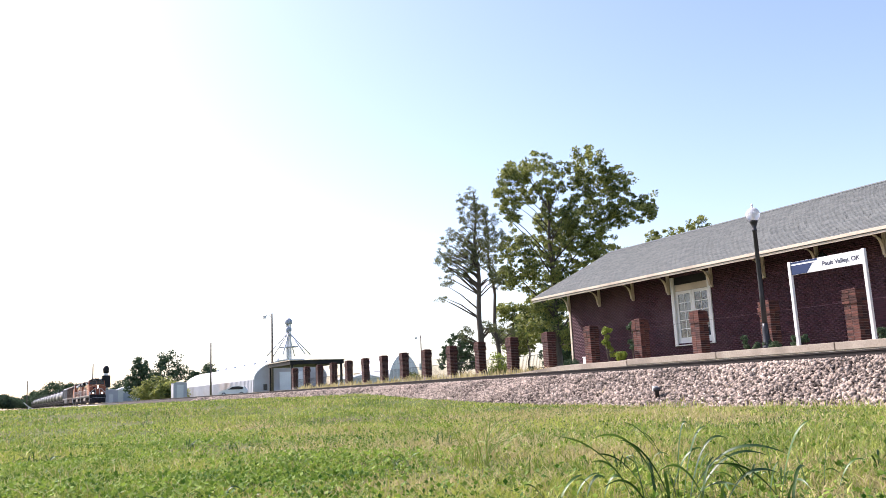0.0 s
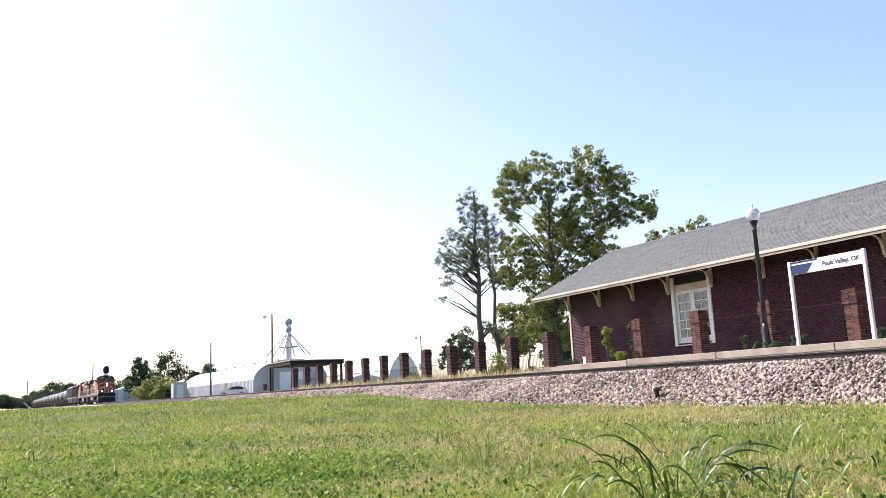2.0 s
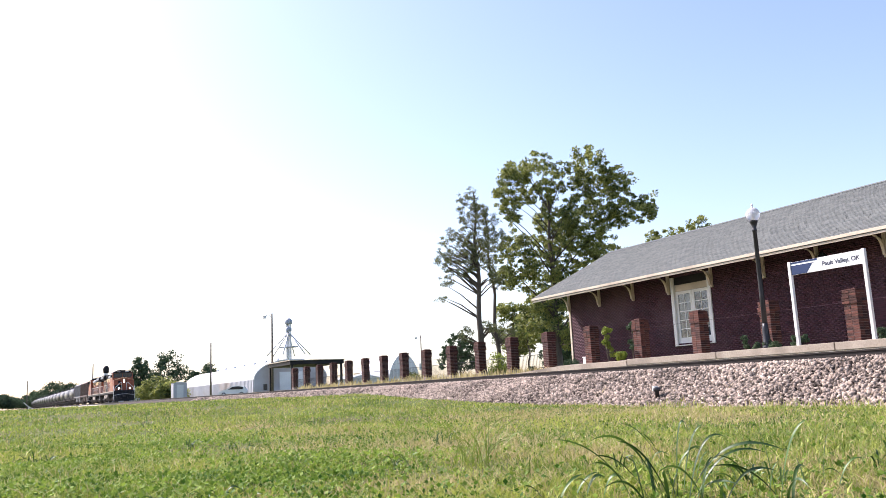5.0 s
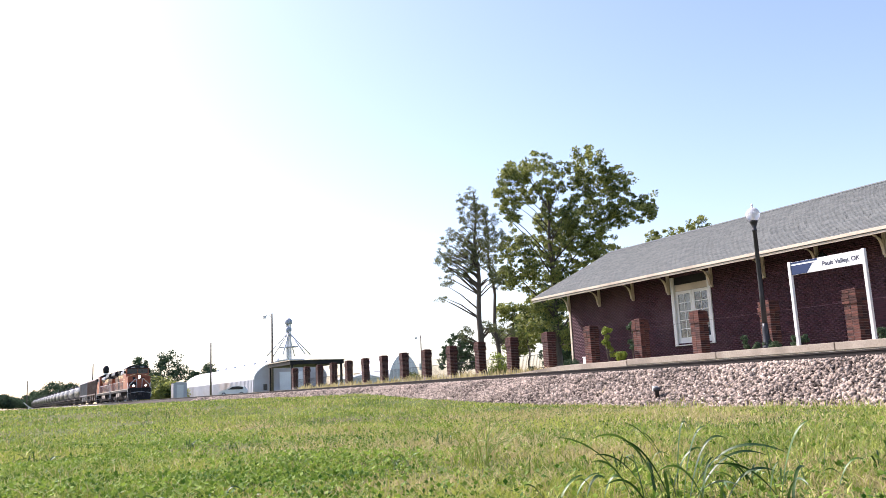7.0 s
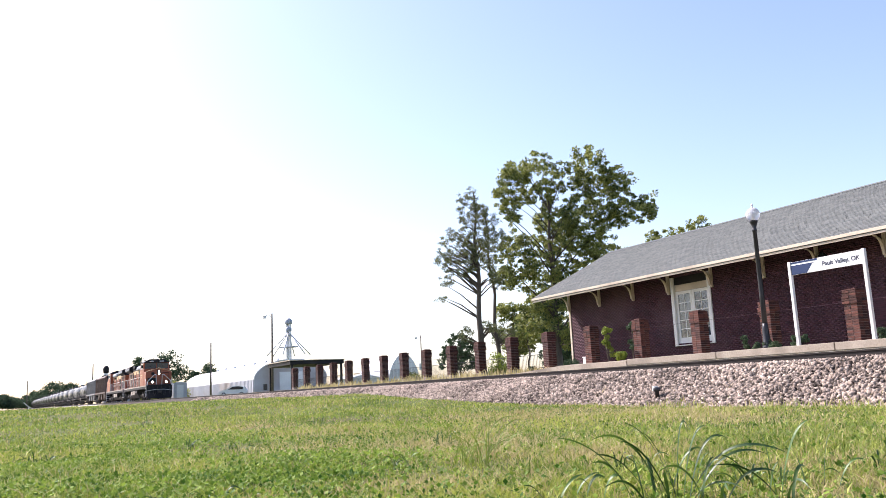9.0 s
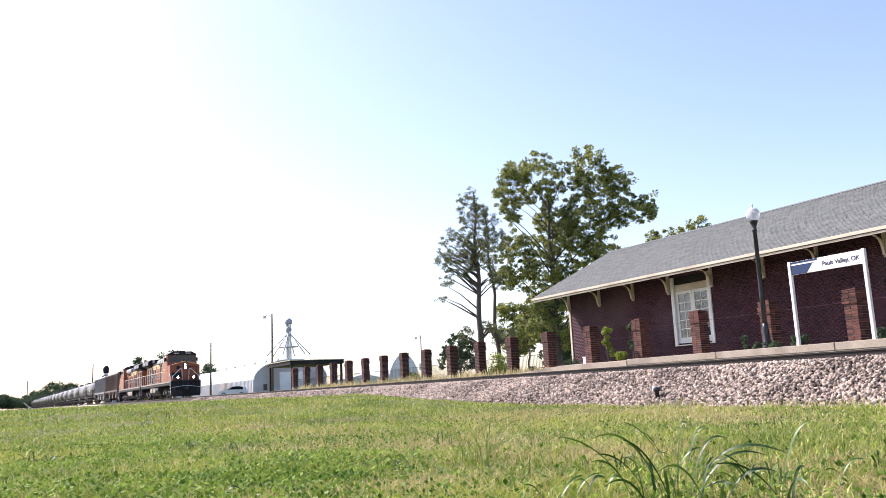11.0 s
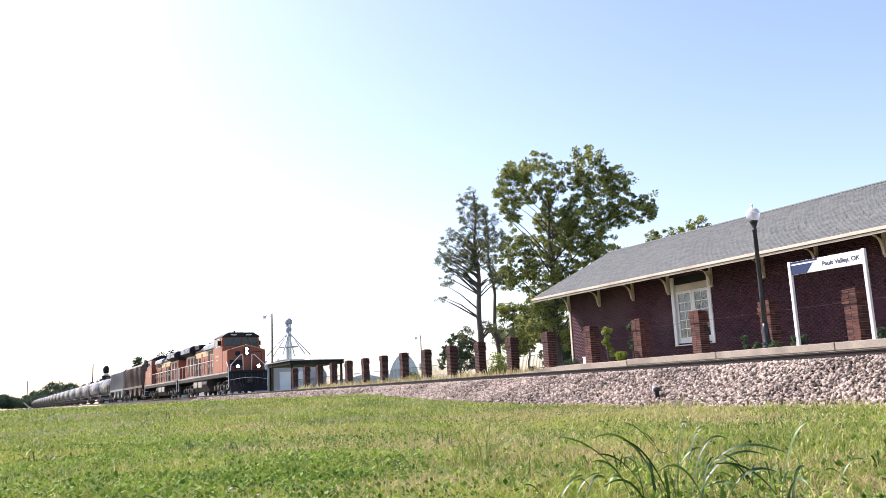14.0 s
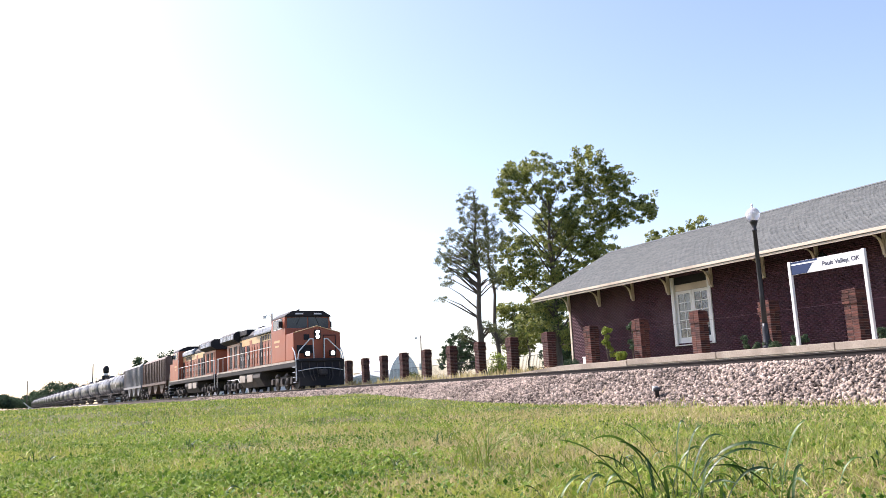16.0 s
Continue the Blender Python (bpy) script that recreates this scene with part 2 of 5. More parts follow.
# ---- ground: lawn bank, track bed, station side ----
def ground_z(x, y):
    x, y = np.asarray(x, float), np.asarray(y, float)
    lawn = -0.93 + 0.425 * smooth_step(-11, -25, x) + 0.10 * smooth_step(-4, 3, x)
    lawn = lawn - 0.10 * smooth_step(4, -8, y)
    lawn = lawn + 0.025 * np.sin(0.9 * x + 0.4 * y) * np.sin(0.7 * y - 0.3 * x) + 0.012 * np.sin(2.3 * x) * np.sin(1.9 * y + 1)
    toe = -1.08 - 0.12 * smooth_step(-14, -28, x)
    z = lawn + (toe - lawn) * smooth_step(9.0 + 1.5 * smooth_step(-20, -30, x), 13.0, y)
    z = z + (-0.32 - z) * smooth_step(13.25, 15.2, y)
    z = np.where(y > 18.0, -0.32 + 0.36 * smooth_step(18.2, 19.0, y), z)
    return z


def build_ground():
    xs = np.concatenate([[-3000, -1800, -1000, -650, -450], np.arange(-330, -120, 15), np.arange(-120, -50, 4), np.arange(-50, -30, 1.0), np.arange(-30, 4, 0.4), [4, 6, 9, 14, 25, 60, 150, 400, 1200, 3000]])
    ys = np.concatenate([[-3000, -1200, -400, -150, -60, -30, -18, -10, -6, -3], np.arange(-1, 20, 0.4), [20, 22, 26, 32, 45, 70, 120, 220, 450, 1000, 3000]])
    gx, gy = np.meshgrid(xs, ys, indexing="ij")
    gz = ground_z(gx, gy)
    v = np.stack([gx, gy, gz], -1).reshape(-1, 3)
    n, m = len(xs), len(ys)
    i, j = np.meshgrid(np.arange(n - 1), np.arange(m - 1), indexing="ij")
    a = (i * m + j).ravel()
    f = np.stack([a, a + m, a + m + 1, a + 1], -1)
    tagged(mesh_arrays("ground", v, f, M_LAWN, True), "mown green lawn bank with dry patches beside the track", "ground", kind="structure")


build_ground()


# ---- track ----
def build_track():
    bed_profile = [(13.15, -1.30), (13.25, -1.12), (15.15, -0.215), (15.5, -0.20), (18.4, -0.20), (18.62, -0.34), (18.62, -1.30)]
    bed = link("ballast_bed", prism(bed_profile, -900, 60), M_BED)
    tagged(bed, "pinkish grey crushed stone ballast bank under the track", "ballast", kind="structure")
    e = thing("railway_track", pose(0, TRACK_Y, 0), "single railway track of rusty rails on timber ties", "railway track", kind="structure")
    prof = [(-0.075, -0.18), (0.075, -0.18), (0.075, -0.165), (0.012, -0.145), (0.012, -0.05), (0.036, -0.04), (0.036, -0.006), (-0.036, -0.006), (-0.036, -0.04), (-0.012, -0.05), (-0.012, -0.145), (-0.075, -0.165)]
    for s in (-0.7525, 0.7525):
        r = part("rail", prism([(y + s, z) for y, z in prof], -900, 60), M_RAIL, e, "rust-brown steel rail")
        part("running_surface", box(-900, 60, s - 0.033, s + 0.033, -0.005, 0.0), M_RAILTOP, r, "polished rail head")
    bm = box(-0.115, 0.115, -1.3, 1.3, -0.36, -0.185, 0.012)
    first = part("tie", bm, M_TIE, e)
    first.location = (-8, 0, 0)
    for k in range(1, 130):
        t = new("tie", first.data)
        t.parent = e
        t.location = (-8 - 0.54 * k, RNG.uniform(-0.04, 0.04), RNG.uniform(-0.012, 0.008))
        t.rotation_euler = (0, 0, RNG.uniform(-0.02, 0.02))


build_track()


def scatter_stones(name, n, xr, seed, size, label):
    rs = np.random.RandomState(seed)
    x = xr[0] + (xr[1] - xr[0]) * rs.rand(n)
    u = rs.rand(n)
    y = 12.9 + 2.75 * u
    y = y + 0.12 * rs.randn(n) * (u < 0.12)
    z = np.interp(y, [12.2, 13.25, 15.15, 15.7], [-1.14, -1.10, -0.205, -0.195])
    z = np.maximum(z, ground_z(x, y)) + 0.004
    base = np.array([(1, 0, 0), (-1, 0, 0), (0, 1, 0), (0, -1, 0), (0, 0, 1), (0, 0, -1), (0.6, 0.6, 0.55), (-0.6, -0.6, 0.55)], float)
    tri = np.array([(0, 6, 4), (6, 2, 4), (0, 2, 6), (2, 1, 4), (1, 7, 4), (7, 3, 4), (1, 3, 7), (3, 0, 4), (2, 0, 5), (1, 2, 5), (3, 1, 5), (0, 3, 5)])
    r = size * (0.55 + 0.9 * rs.rand(n) ** 2)
    v = base[None] * (0.65 + 0.7 * rs.rand(n, 8, 3)) * r[:, None, None]
    a = rs.rand(n) * 6.28
    b = rs.rand(n) * 6.28
    ca, sa, cb, sb = np.cos(a)[:, None], np.sin(a)[:, None], np.cos(b)[:, None], np.sin(b)[:, None]
    X = v[..., 0] * ca - v[..., 1] * sa
    Y = v[..., 0] * sa + v[..., 1] * ca
    Z = v[..., 2]
    Y, Z = Y * cb - Z * sb, Y * sb + Z * cb
    v = np.stack([X + x[:, None], Y + y[:, None], Z + z[:, None]], -1).reshape(-1, 3)
    f = (tri[None] + 8 * np.arange(n)[:, None, None]).reshape(-1, 3)
    tagged(mesh_arrays(name, v, f, M_STONE), label, "ballast", kind="stuff")


scatter_stones("ballast_stones", 30000, (-34, -6), 3, 0.042, "loose pinkish grey ballast stones on the bank")
scatter_stones("ballast_stones", 14000, (-75, -34), 4, 0.060, "loose grey ballast stones further along the bank")


# ---- platform ----
def build_platform():
    e = thing("platform", pose(0, 0, 0), "low concrete station platform along the track", "platform", kind="structure")
    for k in range(8):
        x1 = 6 - 4.0 * k
        x0 = x1 - 3.97
        top = 0.29 if k < 7 else 0.25
        part("edge_slab", box(x0, x1, 18.66, 19.25, top - 0.2, top, 0.015), M_CONC, e)
        part("curb_wall", box(x0, x1 + 0.02, 18.69, 19.05, -0.4, top - 0.202, 0.01), M_CONC, e)
    part("deck", box(-26, 6, 19.255, 22.3, -0.2, 0.285, 0.01), M_CONC, e)
    part("ramp", prism([(-30.0, -0.3), (-30.0, 0.02), (-26.03, 0.24), (-26.03, -0.3)], 18.7, 22.3, axis="y"), M_CONC, e)


build_platform()

# ---- brick fence posts and iron fence ----
POST_Y, POST_DX, POST_X0 = 20.7, 2.919, -20.55


def brick_boxes(courses, half, z0, ch, seed):
    """Centres and half sizes of the bricks round a square post, course by course."""
    rs = random.Random(seed)
    out = []
    for c in range(courses):
        h2 = half
        if c >= courses - 5:
            h2 = half + (0.03 if c < courses - 2 else 0.012)
        z = z0 + ch * (c + 0.5)
        for side in range(4):
            for k in (-1, 1):
                cx = k * h2 / 2
                d = (h2 - 0.05, 0.05)
                along = h2 / 2 - 0.006
                jit = rs.uniform(-0.004, 0.004)
                if side == 0:
                    out.append((cx, -d[0] + jit, z, along, 0.05, c))
                elif side == 1:
                    out.append((cx, d[0] + jit, z, along, 0.05, c))
                elif side == 2:
                    out.append((-d[0] + jit, cx, z, 0.05, along, c))
                else:
                    out.append((d[0] + jit, cx, z, 0.05, along, c))
    return out


def build_posts():
    H, base = 1.80, 0.29
    half = 0.205
    n = 20
    ch = (H - base - 0.06) / n
    bl = brick_boxes(n, half, base, ch, 2)
    # joined post for the far ones
    bmj = bmesh.new()
    for cx, cy, z, hx, hy, c in bl:
        box(cx - hx, cx + hx, cy - hy, cy + hy, z - ch / 2 + 0.005, z + ch / 2 - 0.005, 0, bmj)
    me_far = bpy.data.meshes.new("bricks")
    bmj.to_mesh(me_far)
    bmj.free()
    me_far.materials.append(M_PBRICKI)
    bmx = box(-half / 2 + 0.006, half / 2 - 0.006, -0.05, 0.05, -ch / 2 + 0.005, ch / 2 - 0.005, 0.004)
    me_b = bpy.data.meshes.new("brick")
    bmx.to_mesh(me_b)
    bmx.free()
    me_b.materials.append(M_PBRICK)
    core = box(-half + 0.012, half - 0.012, -half + 0.012, half - 0.012, -0.25, H - 0.065, 0)
    me_c = bpy.data.meshes.new("mortar_core")
    core.to_mesh(me_c)
    core.free()
    me_c.materials.append(M_PMORT)
    cap = bmesh.new()
    box(-half - 0.01, half + 0.01, -half - 0.01, half + 0.01, H - 0.06, H - 0.028, 0.01, cap)
    box(-half + 0.05, half - 0.05, -half + 0.05, half - 0.05, H - 0.0285, H, 0.012, cap)
    me_k = bpy.data.meshes.new("cap")
    cap.to_mesh(me_k)
    cap.free()
    me_k.materials.append(M_PBRICKI)
    for k in range(-15, 5):
        x = POST_X0 + POST_DX * k
        e = thing("brick_post", pose(x, POST_Y, 0, 0, 0, RNG.uniform(-0.8, 0.8)), "square red brick fence post with corbelled top", "fence post", "brick fence posts")
        for nm, me in (("mortar_core", me_c), ("cap", me_k)):
            o = new(nm, me)
            o.parent = e
        if k >= -2:
            for cx, cy, z, hx, hy, c in bl:
                o = new("brick", me_b)
                o.parent = e
                o.location = (cx, cy, z)
                o.rotation_euler = (0, 0, 0 if hx > hy else math.pi / 2)
                o.scale = (max(hx, hy) / (half / 2 - 0.006), 1, 1)
        else:
            o = new("bricks", me_far)
            o.parent = e


build_posts()


def build_fence():
    n = 22
    bar = tube((0, 0, 0.02), (0, 0, 0.86), 0.007, seg=5)
    me = bpy.data.meshes.new("picket")
    bar.to_mesh(me)
    bar.free()
    me.materials.append(M_BLACKM)
    for k in range(-15, 4):
        x = POST_X0 + POST_DX * k + 0.23
        L = POST_DX - 0.46
        near = k >= -3
        e = thing("fence_panel", pose(x, POST_Y + 0.02, 0.29 if x > -26 else 0.04), "thin taut wire between brick posts" if near else "thin black iron fence panel between brick posts", "fence", "fence panels")
        part("wire", pipe([(-0.02, 0, 1.17), (L / 2, 0, 1.15), (L + 0.02, 0, 1.17)], 0.004, 5), M_MORTAR, e, "thin top wire")
        if near:
            continue
        for z in (0.10, 0.84):
            part("rail_bar", pipe([(0, 0, z), (L, 0, z)], 0.012, 5), M_BLACKM, e)
        for i in range(n):
            o = new("picket", me)
            o.parent = e
            o.location = ((i + 0.5) * L / n, 0, 0)


build_fence()


# ---- station building ----
WALL_Y, WX0, WX1, EAVE_Y, EAVE_Z, RIDGE_Y, RIDGE_Z = 24.0, -32.1, -6.0, 22.4, 3.66, 27.4, 6.13
DOOR_X0, DOOR_X1, DOOR_Z0, DOOR_Z1 = -25.12, -23.10, 0.95, 3.62


def build_station():
    e = thing("station_building", pose(0, 0, 0), "long purple-red brick railway depot with grey shingle gable roof", "building")
    bw, bh = 0.203, 0.0677
    wall = bmesh.new()
    T = 0.3
    back = 2 * RIDGE_Y - WALL_Y
    zt = 3.95
    y0 = WALL_Y + 0.012
    for x0, x1, z0, z1 in ((WX0 + 0.012, DOOR_X0, 0, zt), (DOOR_X1, WX1, 0, zt), (DOOR_X0, DOOR_X1, 0, DOOR_Z0), (DOOR_X0, DOOR_X1, DOOR_Z1, zt)):
        box(x0, x1, y0, y0 + T, z0, z1, 0, wall)
    w = part("wall_front", wall, M_MORTAR, e, "purple-red brick wall with thin mortar joints")
    gx = WX0 + 0.012
    g = [(WALL_Y + T + 0.014, 0), (back, 0), (back, zt), (RIDGE_Y, RIDGE_Z - 0.25), (WALL_Y + T + 0.014, zt)]
    part("wall_gable", prism(g, gx, gx + T), M_BRICK, e)
    part("wall_gable", prism(g, WX1 - T, WX1), M_BRICK, e)
    part("wall_back", box(gx + T, WX1 - T, back - T, back, 0, zt), M_BRICK, e)
    # bricks of the front wall
    rs = random.Random(5)
    vs, fs = [], []
    base = np.array([(x, y, z) for x in (-1, 1) for y in (-1, 1) for z in (-1, 1)], float)
    quad = np.array([(0, 4, 5, 1), (0, 1, 3, 2), (4, 6, 7, 5), (1, 5, 7, 3), (0, 2, 6, 4)])
    near = []
    rows = int(zt / bh)
    cnt = 0
    for r in range(rows):
        z = (r + 0.5) * bh
        x = WX0 - (0.1 if r % 2 else 0.0)
        while x < -13.2:
            a, b = max(x, WX0) + 0.004, x + bw - 0.004
            x += bw
            if b - a < 0.03:
                continue
            if z > DOOR_Z0 - 0.02 and z < DOOR_Z1 + 0.02 and b > DOOR_X0 and a < DOOR_X1:
                if a < DOOR_X0 - 0.05:
                    b = DOOR_X0 - 0.002
                elif b > DOOR_X1 + 0.05:
                    a = DOOR_X1 + 0.002
                else:
                    continue
            c = ((a + b) / 2, WALL_Y + 0.02 + rs.uniform(-0.003, 0.003), z)
            h = ((b - a) / 2, 0.02, bh / 2 - 0.004)
            if -17.2 < a and 0.95 < z < 2.2 and len(near) < 280 and abs(h[0] - 0.0975) < 0.001:
                near.append(c)
                continue
            vs.append(base * h + c)
            fs.append(quad + 8 * cnt)
            cnt += 1
    ob = mesh_arrays("brickwork", np.concatenate(vs), np.concatenate(fs), M_BRICK)
    ob.parent = w
    ob["kind"] = "stuff"
    bm = box(-0.0975, 0.0975, -0.02, 0.02, -bh / 2 + 0.004, bh / 2 - 0.004)
    me = bpy.data.meshes.new("brick")
    bm.to_mesh(me)
    bm.free()
    me.materials.append(M_BRICKP)
    for c in near:
        o = new("brick", me)
        o.parent = w
        o.location = c
    # cream corner board
    part("corner_board", box(WX0 - 0.035, WX0 + 0.09, WALL_Y - 0.035, WALL_Y - 0.004, 0.5, 3.7, 0.006), M_CREAM, e, "cream painted corner board")
    # roof deck, fascia, soffit
    rx0, rx1 = WX0 - 0.75, WX1 + 0.7
    slope = (RIDGE_Z - EAVE_Z) / (RIDGE_Y - EAVE_Y)
    by = 2 * RIDGE_Y - EAVE_Y
    th = 0.12
    prof = [(EAVE_Y + 0.02, EAVE_Z), (RIDGE_Y, RIDGE_Z), (by - 0.02, EAVE_Z), (by - 0.02, EAVE_Z - th), (RIDGE_Y, RIDGE_Z - th), (EAVE_Y + 0.02, EAVE_Z - th)]
    roof = part("roof", prism(prof, rx0, rx1), M_SHINGLE, e, "grey asphalt shingle roof")
    part("fascia", box(rx0 - 0.02, rx1, EAVE_Y - 0.02, EAVE_Y + 0.017, EAVE_Z - 0.10, EAVE_Z + 0.0, 0.006), M_CREAM, e, "cream painted fascia board")
    part("drip_board", box(rx0 - 0.015, rx1, EAVE_Y + 0.02, EAVE_Y + 0.06, EAVE_Z - 0.19, EAVE_Z - th - 0.002, 0.005), M_CREAM, e)
    part("fascia", prism([(EAVE_Y - 0.02, EAVE_Z - 0.13), (EAVE_Y - 0.02, EAVE_Z), (RIDGE_Y, RIDGE_Z), (RIDGE_Y, RIDGE_Z - 0.16)], rx0 - 0.04, rx0 - 0.003), M_CREAM, e, "cream painted rake board")
    x = rx0 + 0.3
    zr = EAVE_Z - th + slope * (WALL_Y - EAVE_Y)
    while x < rx1:
        part("rafter_tail", prism([(EAVE_Y + 0.05, EAVE_Z - th - 0.04), (EAVE_Y + 0.05, EAVE_Z - th - 0.003), (WALL_Y - 0.04, zr - 0.02), (WALL_Y - 0.04, zr - 0.07)], x, x + 0.05), M_CREAM, e)
        x += 1.22
    # shingle tabs
    n = Vector((0, -slope, 1)).normalized()
    up = Vector((0, 1, slope)).normalized()
    L = math.hypot(RIDGE_Y - EAVE_Y, RIDGE_Z - EAVE_Z)
    nc = int(L / 0.145)
    vs, fs, cnt = [], [], 0
    for c in range(nc):
        s0 = c * L / nc - 0.01
        s1 = s0 + L / nc + 0.004
        x = rx0 - 0.03 - rs.uniform(0, 0.3)
        while x < -12.2:
            a, b = max(x, rx0 - 0.03), x + 0.283
            x += 0.305
            if b - a < 0.05:
                continue
            lo = 0.018 + rs.uniform(0, 0.010)
            o = Vector((0, EAVE_Y, EAVE_Z))
            dz = rs.uniform(-0.006, 0.006)
            p = [o + up * (s0 + dz) + n * 0.001, o + up * (s0 + dz) + n * lo, o + up * s1 + n * 0.004]
            arr = np.array([(a, *p[0][1:]), (b, *p[0][1:]), (a, *p[1][1:]), (b, *p[1][1:]), (a, *p[2][1:]), (b, *p[2][1:])])
            vs.append(arr)
            fs.append(np.array([(0, 1, 3, 2), (2, 3, 5, 4)]) + 6 * cnt)
            cnt += 1
    ob = mesh_arrays("shingles", np.concatenate(vs), np.concatenate(fs), M_SHINGLE)
    ob.parent = roof
    ob["kind"] = "stuff"
    part("ridge_cap", prism([(RIDGE_Y - 0.16, RIDGE_Z - 0.05), (RIDGE_Y, RIDGE_Z + 0.035), (RIDGE_Y + 0.16, RIDGE_Z - 0.05)], rx0 - 0.03, rx1), M_SHINGLE, e)
    # brackets under the eave
    for x in (WX0 + 0.06, -29.75, -27.45, -25.28, -22.94, -20.45, -18.2, -15.75, -13.5):
        br = part("bracket", box(x - 0.055, x + 0.055, WALL_Y - 0.10, WALL_Y - 0.006, 2.96, 3.86, 0.01), M_CREAM, e, "cream curved eave bracket")
        pts = []
        for i in range(9):
            a = i / 8 * math.pi / 2
            pts.append((WALL_Y - 0.09 - 0.44 * (1 - math.cos(a)), 3.00 + 0.60 * math.sin(a)))
        outer = [(y - 0.075, z + 0.045) for y, z in pts][::-1]
        inner = [(y + 0.02, z - 0.0) for y, z in pts]
        part("brace", prism(inner + [(WALL_Y - 0.60, 3.63)] + outer, x - 0.045, x + 0.045), M_CREAM, br)
        part("arm", prism([(WALL_Y - 0.75, 3.59), (WALL_Y - 0.75, 3.66), (WALL_Y - 0.008, 3.54 + 0.32), (WALL_Y - 0.008, 3.46 + 0.32)], x - 0.046, x + 0.046), M_CREAM, br)
    # double door with transom panel
    d = part("double_door", box(DOOR_X0 + 0.10, DOOR_X1 - 0.10, WALL_Y + 0.05, WALL_Y + 0.09, 3.04, 3.30, 0.008), M_CREAM, e, "cream double door with glass panes and dark transom")
    for x0, x1 in ((DOOR_X0 - 0.06, DOOR_X0 + 0.10), (DOOR_X1 - 0.10, DOOR_X1 + 0.06)):
        part("jamb", box(x0, x1, WALL_Y - 0.05, WALL_Y + 0.12, DOOR_Z0 - 0.06, DOOR_Z1, 0.01), M_WHITE, d)
    part("threshold", box(DOOR_X0 - 0.06, DOOR_X1 + 0.06, WALL_Y - 0.07, WALL_Y + 0.12, DOOR_Z0 - 0.10, DOOR_Z0 - 0.063, 0.006), M_WHITE, d)
    part("transom", box(DOOR_X0 + 0.102, DOOR_X1 - 0.102, WALL_Y + 0.03, WALL_Y + 0.06, 3.305, DOOR_Z1 - 0.01, 0.006), M_LBLACK, d, "dark transom board")
    part("room", box(DOOR_X0, DOOR_X1, WALL_Y + 0.32, WALL_Y + 0.35, 0.6, 3.7), M_DARKROOM, d)
    mid = (DOOR_X0 + DOOR_X1) / 2
    for i, (a, b) in enumerate(((DOOR_X0 + 0.10, mid - 0.004), (mid + 0.004, DOOR_X1 - 0.10))):
        leaf = bmesh.new()
        y0, y1 = WALL_Y + 0.05, WALL_Y + 0.095
        box(a, a + 0.12, y0, y1, DOOR_Z0 - 0.05, 3.03, 0.006, leaf)
        box(b - 0.12, b, y0, y1, DOOR_Z0 - 0.05, 3.03, 0.006, leaf)
        box(a + 0.121, b - 0.121, y0, y1, 2.91, 3.03, 0.006, leaf)
        box(a + 0.121, b - 0.121, y0, y1, DOOR_Z0 - 0.05, DOOR_Z0 + 0.22, 0.006, leaf)
        lf = part("door_leaf", leaf, M_WHITE, d, "cream glazed door leaf")
        mb = bmesh.new()
        for k in range(1, 5):
            z = DOOR_Z0 + 0.22 + k * (2.91 - DOOR_Z0 - 0.22) / 5
            box(a + 0.122, b - 0.122, y0 + 0.01, y1 - 0.01, z - 0.014, z + 0.014, 0, mb)
        xm = (a + b) / 2
        box(xm - 0.014, xm + 0.014, y0 + 0.008, y1 - 0.012, DOOR_Z0 + 0.222, 2.908, 0, mb)
        part("muntins", mb, M_WHITE, lf)
        part("pane", box(a + 0.121, b - 0.121, y0 + 0.02, y0 + 0.026, DOOR_Z0 + 0.221, 2.909), M_GLASS, lf)
        if i == 0:
            part("curtain", box(a + 0.13, b - 0.13, y0 + 0.055, y0 + 0.065, DOOR_Z0 + 0.55, 2.9), M_CREAM, lf, "pale curtain behind the glass")
    # gooseneck wall lamp
    g = part("wall_lamp", pipe([(-17.55, WALL_Y - 0.01, 3.3), (-17.55, WALL_Y - 0.25, 3.5), (-17.55, WALL_Y - 0.55, 3.5), (-17.55, WALL_Y - 0.62, 3.40)], 0.018, 6), M_BLACKM, e)
    part("lamp_shade", lathe([(0.04, 3.40), (0.10, 3.34), (0.27, 3.12), (0.28, 3.08), (0.25, 3.08)], 20, at=(-17.55, WALL_Y - 0.62, 0)), M_BLACKM, g, "dark metal lamp shade")


build_station()


# ---- lamp post ----
def build_lamp_post():
    e = thing("street_lamp", pose(-16.80, 19.5, 0.285), "black cast-iron lamp post with clear globe and finial", "street lamp")
    part("base", lathe([(0.13, 0.0), (0.13, 0.08), (0.10, 0.12), (0.095, 0.55), (0.085, 0.62), (0.078, 0.75)], 16), M_BLACKM, e)
    part("shaft", lathe([(0.075, 0.75), (0.07, 1.6), (0.058, 3.45), (0.075, 3.47), (0.075, 3.52), (0.05, 3.55), (0.10, 3.70), (0.12, 3.74), (0.12, 3.78)], 14), M_BLACKM, e)
    prof = []
    for i in range(15):
        a = -1.15 + (1.15 + 1.35) * i / 14
        prof.append((0.205 * math.cos(a), 3.96 + 0.215 * math.sin(a)))
    gl = part("globe", lathe(prof, 24), M_GLOBE, e, "clear round glass globe")
    part("finial", lathe([(0.055, 4.165), (0.04, 4.19), (0.012, 4.20), (0.035, 4.235), (0.03, 4.26), (0.006, 4.30)], 12), M_WHITE, e)
    part("bulb_holder", lathe([(0.05, 3.78), (0.05, 3.87), (0.035, 3.89), (0.045, 3.98), (0.02, 4.03)], 12), M_WHITE, e)


build_lamp_post()


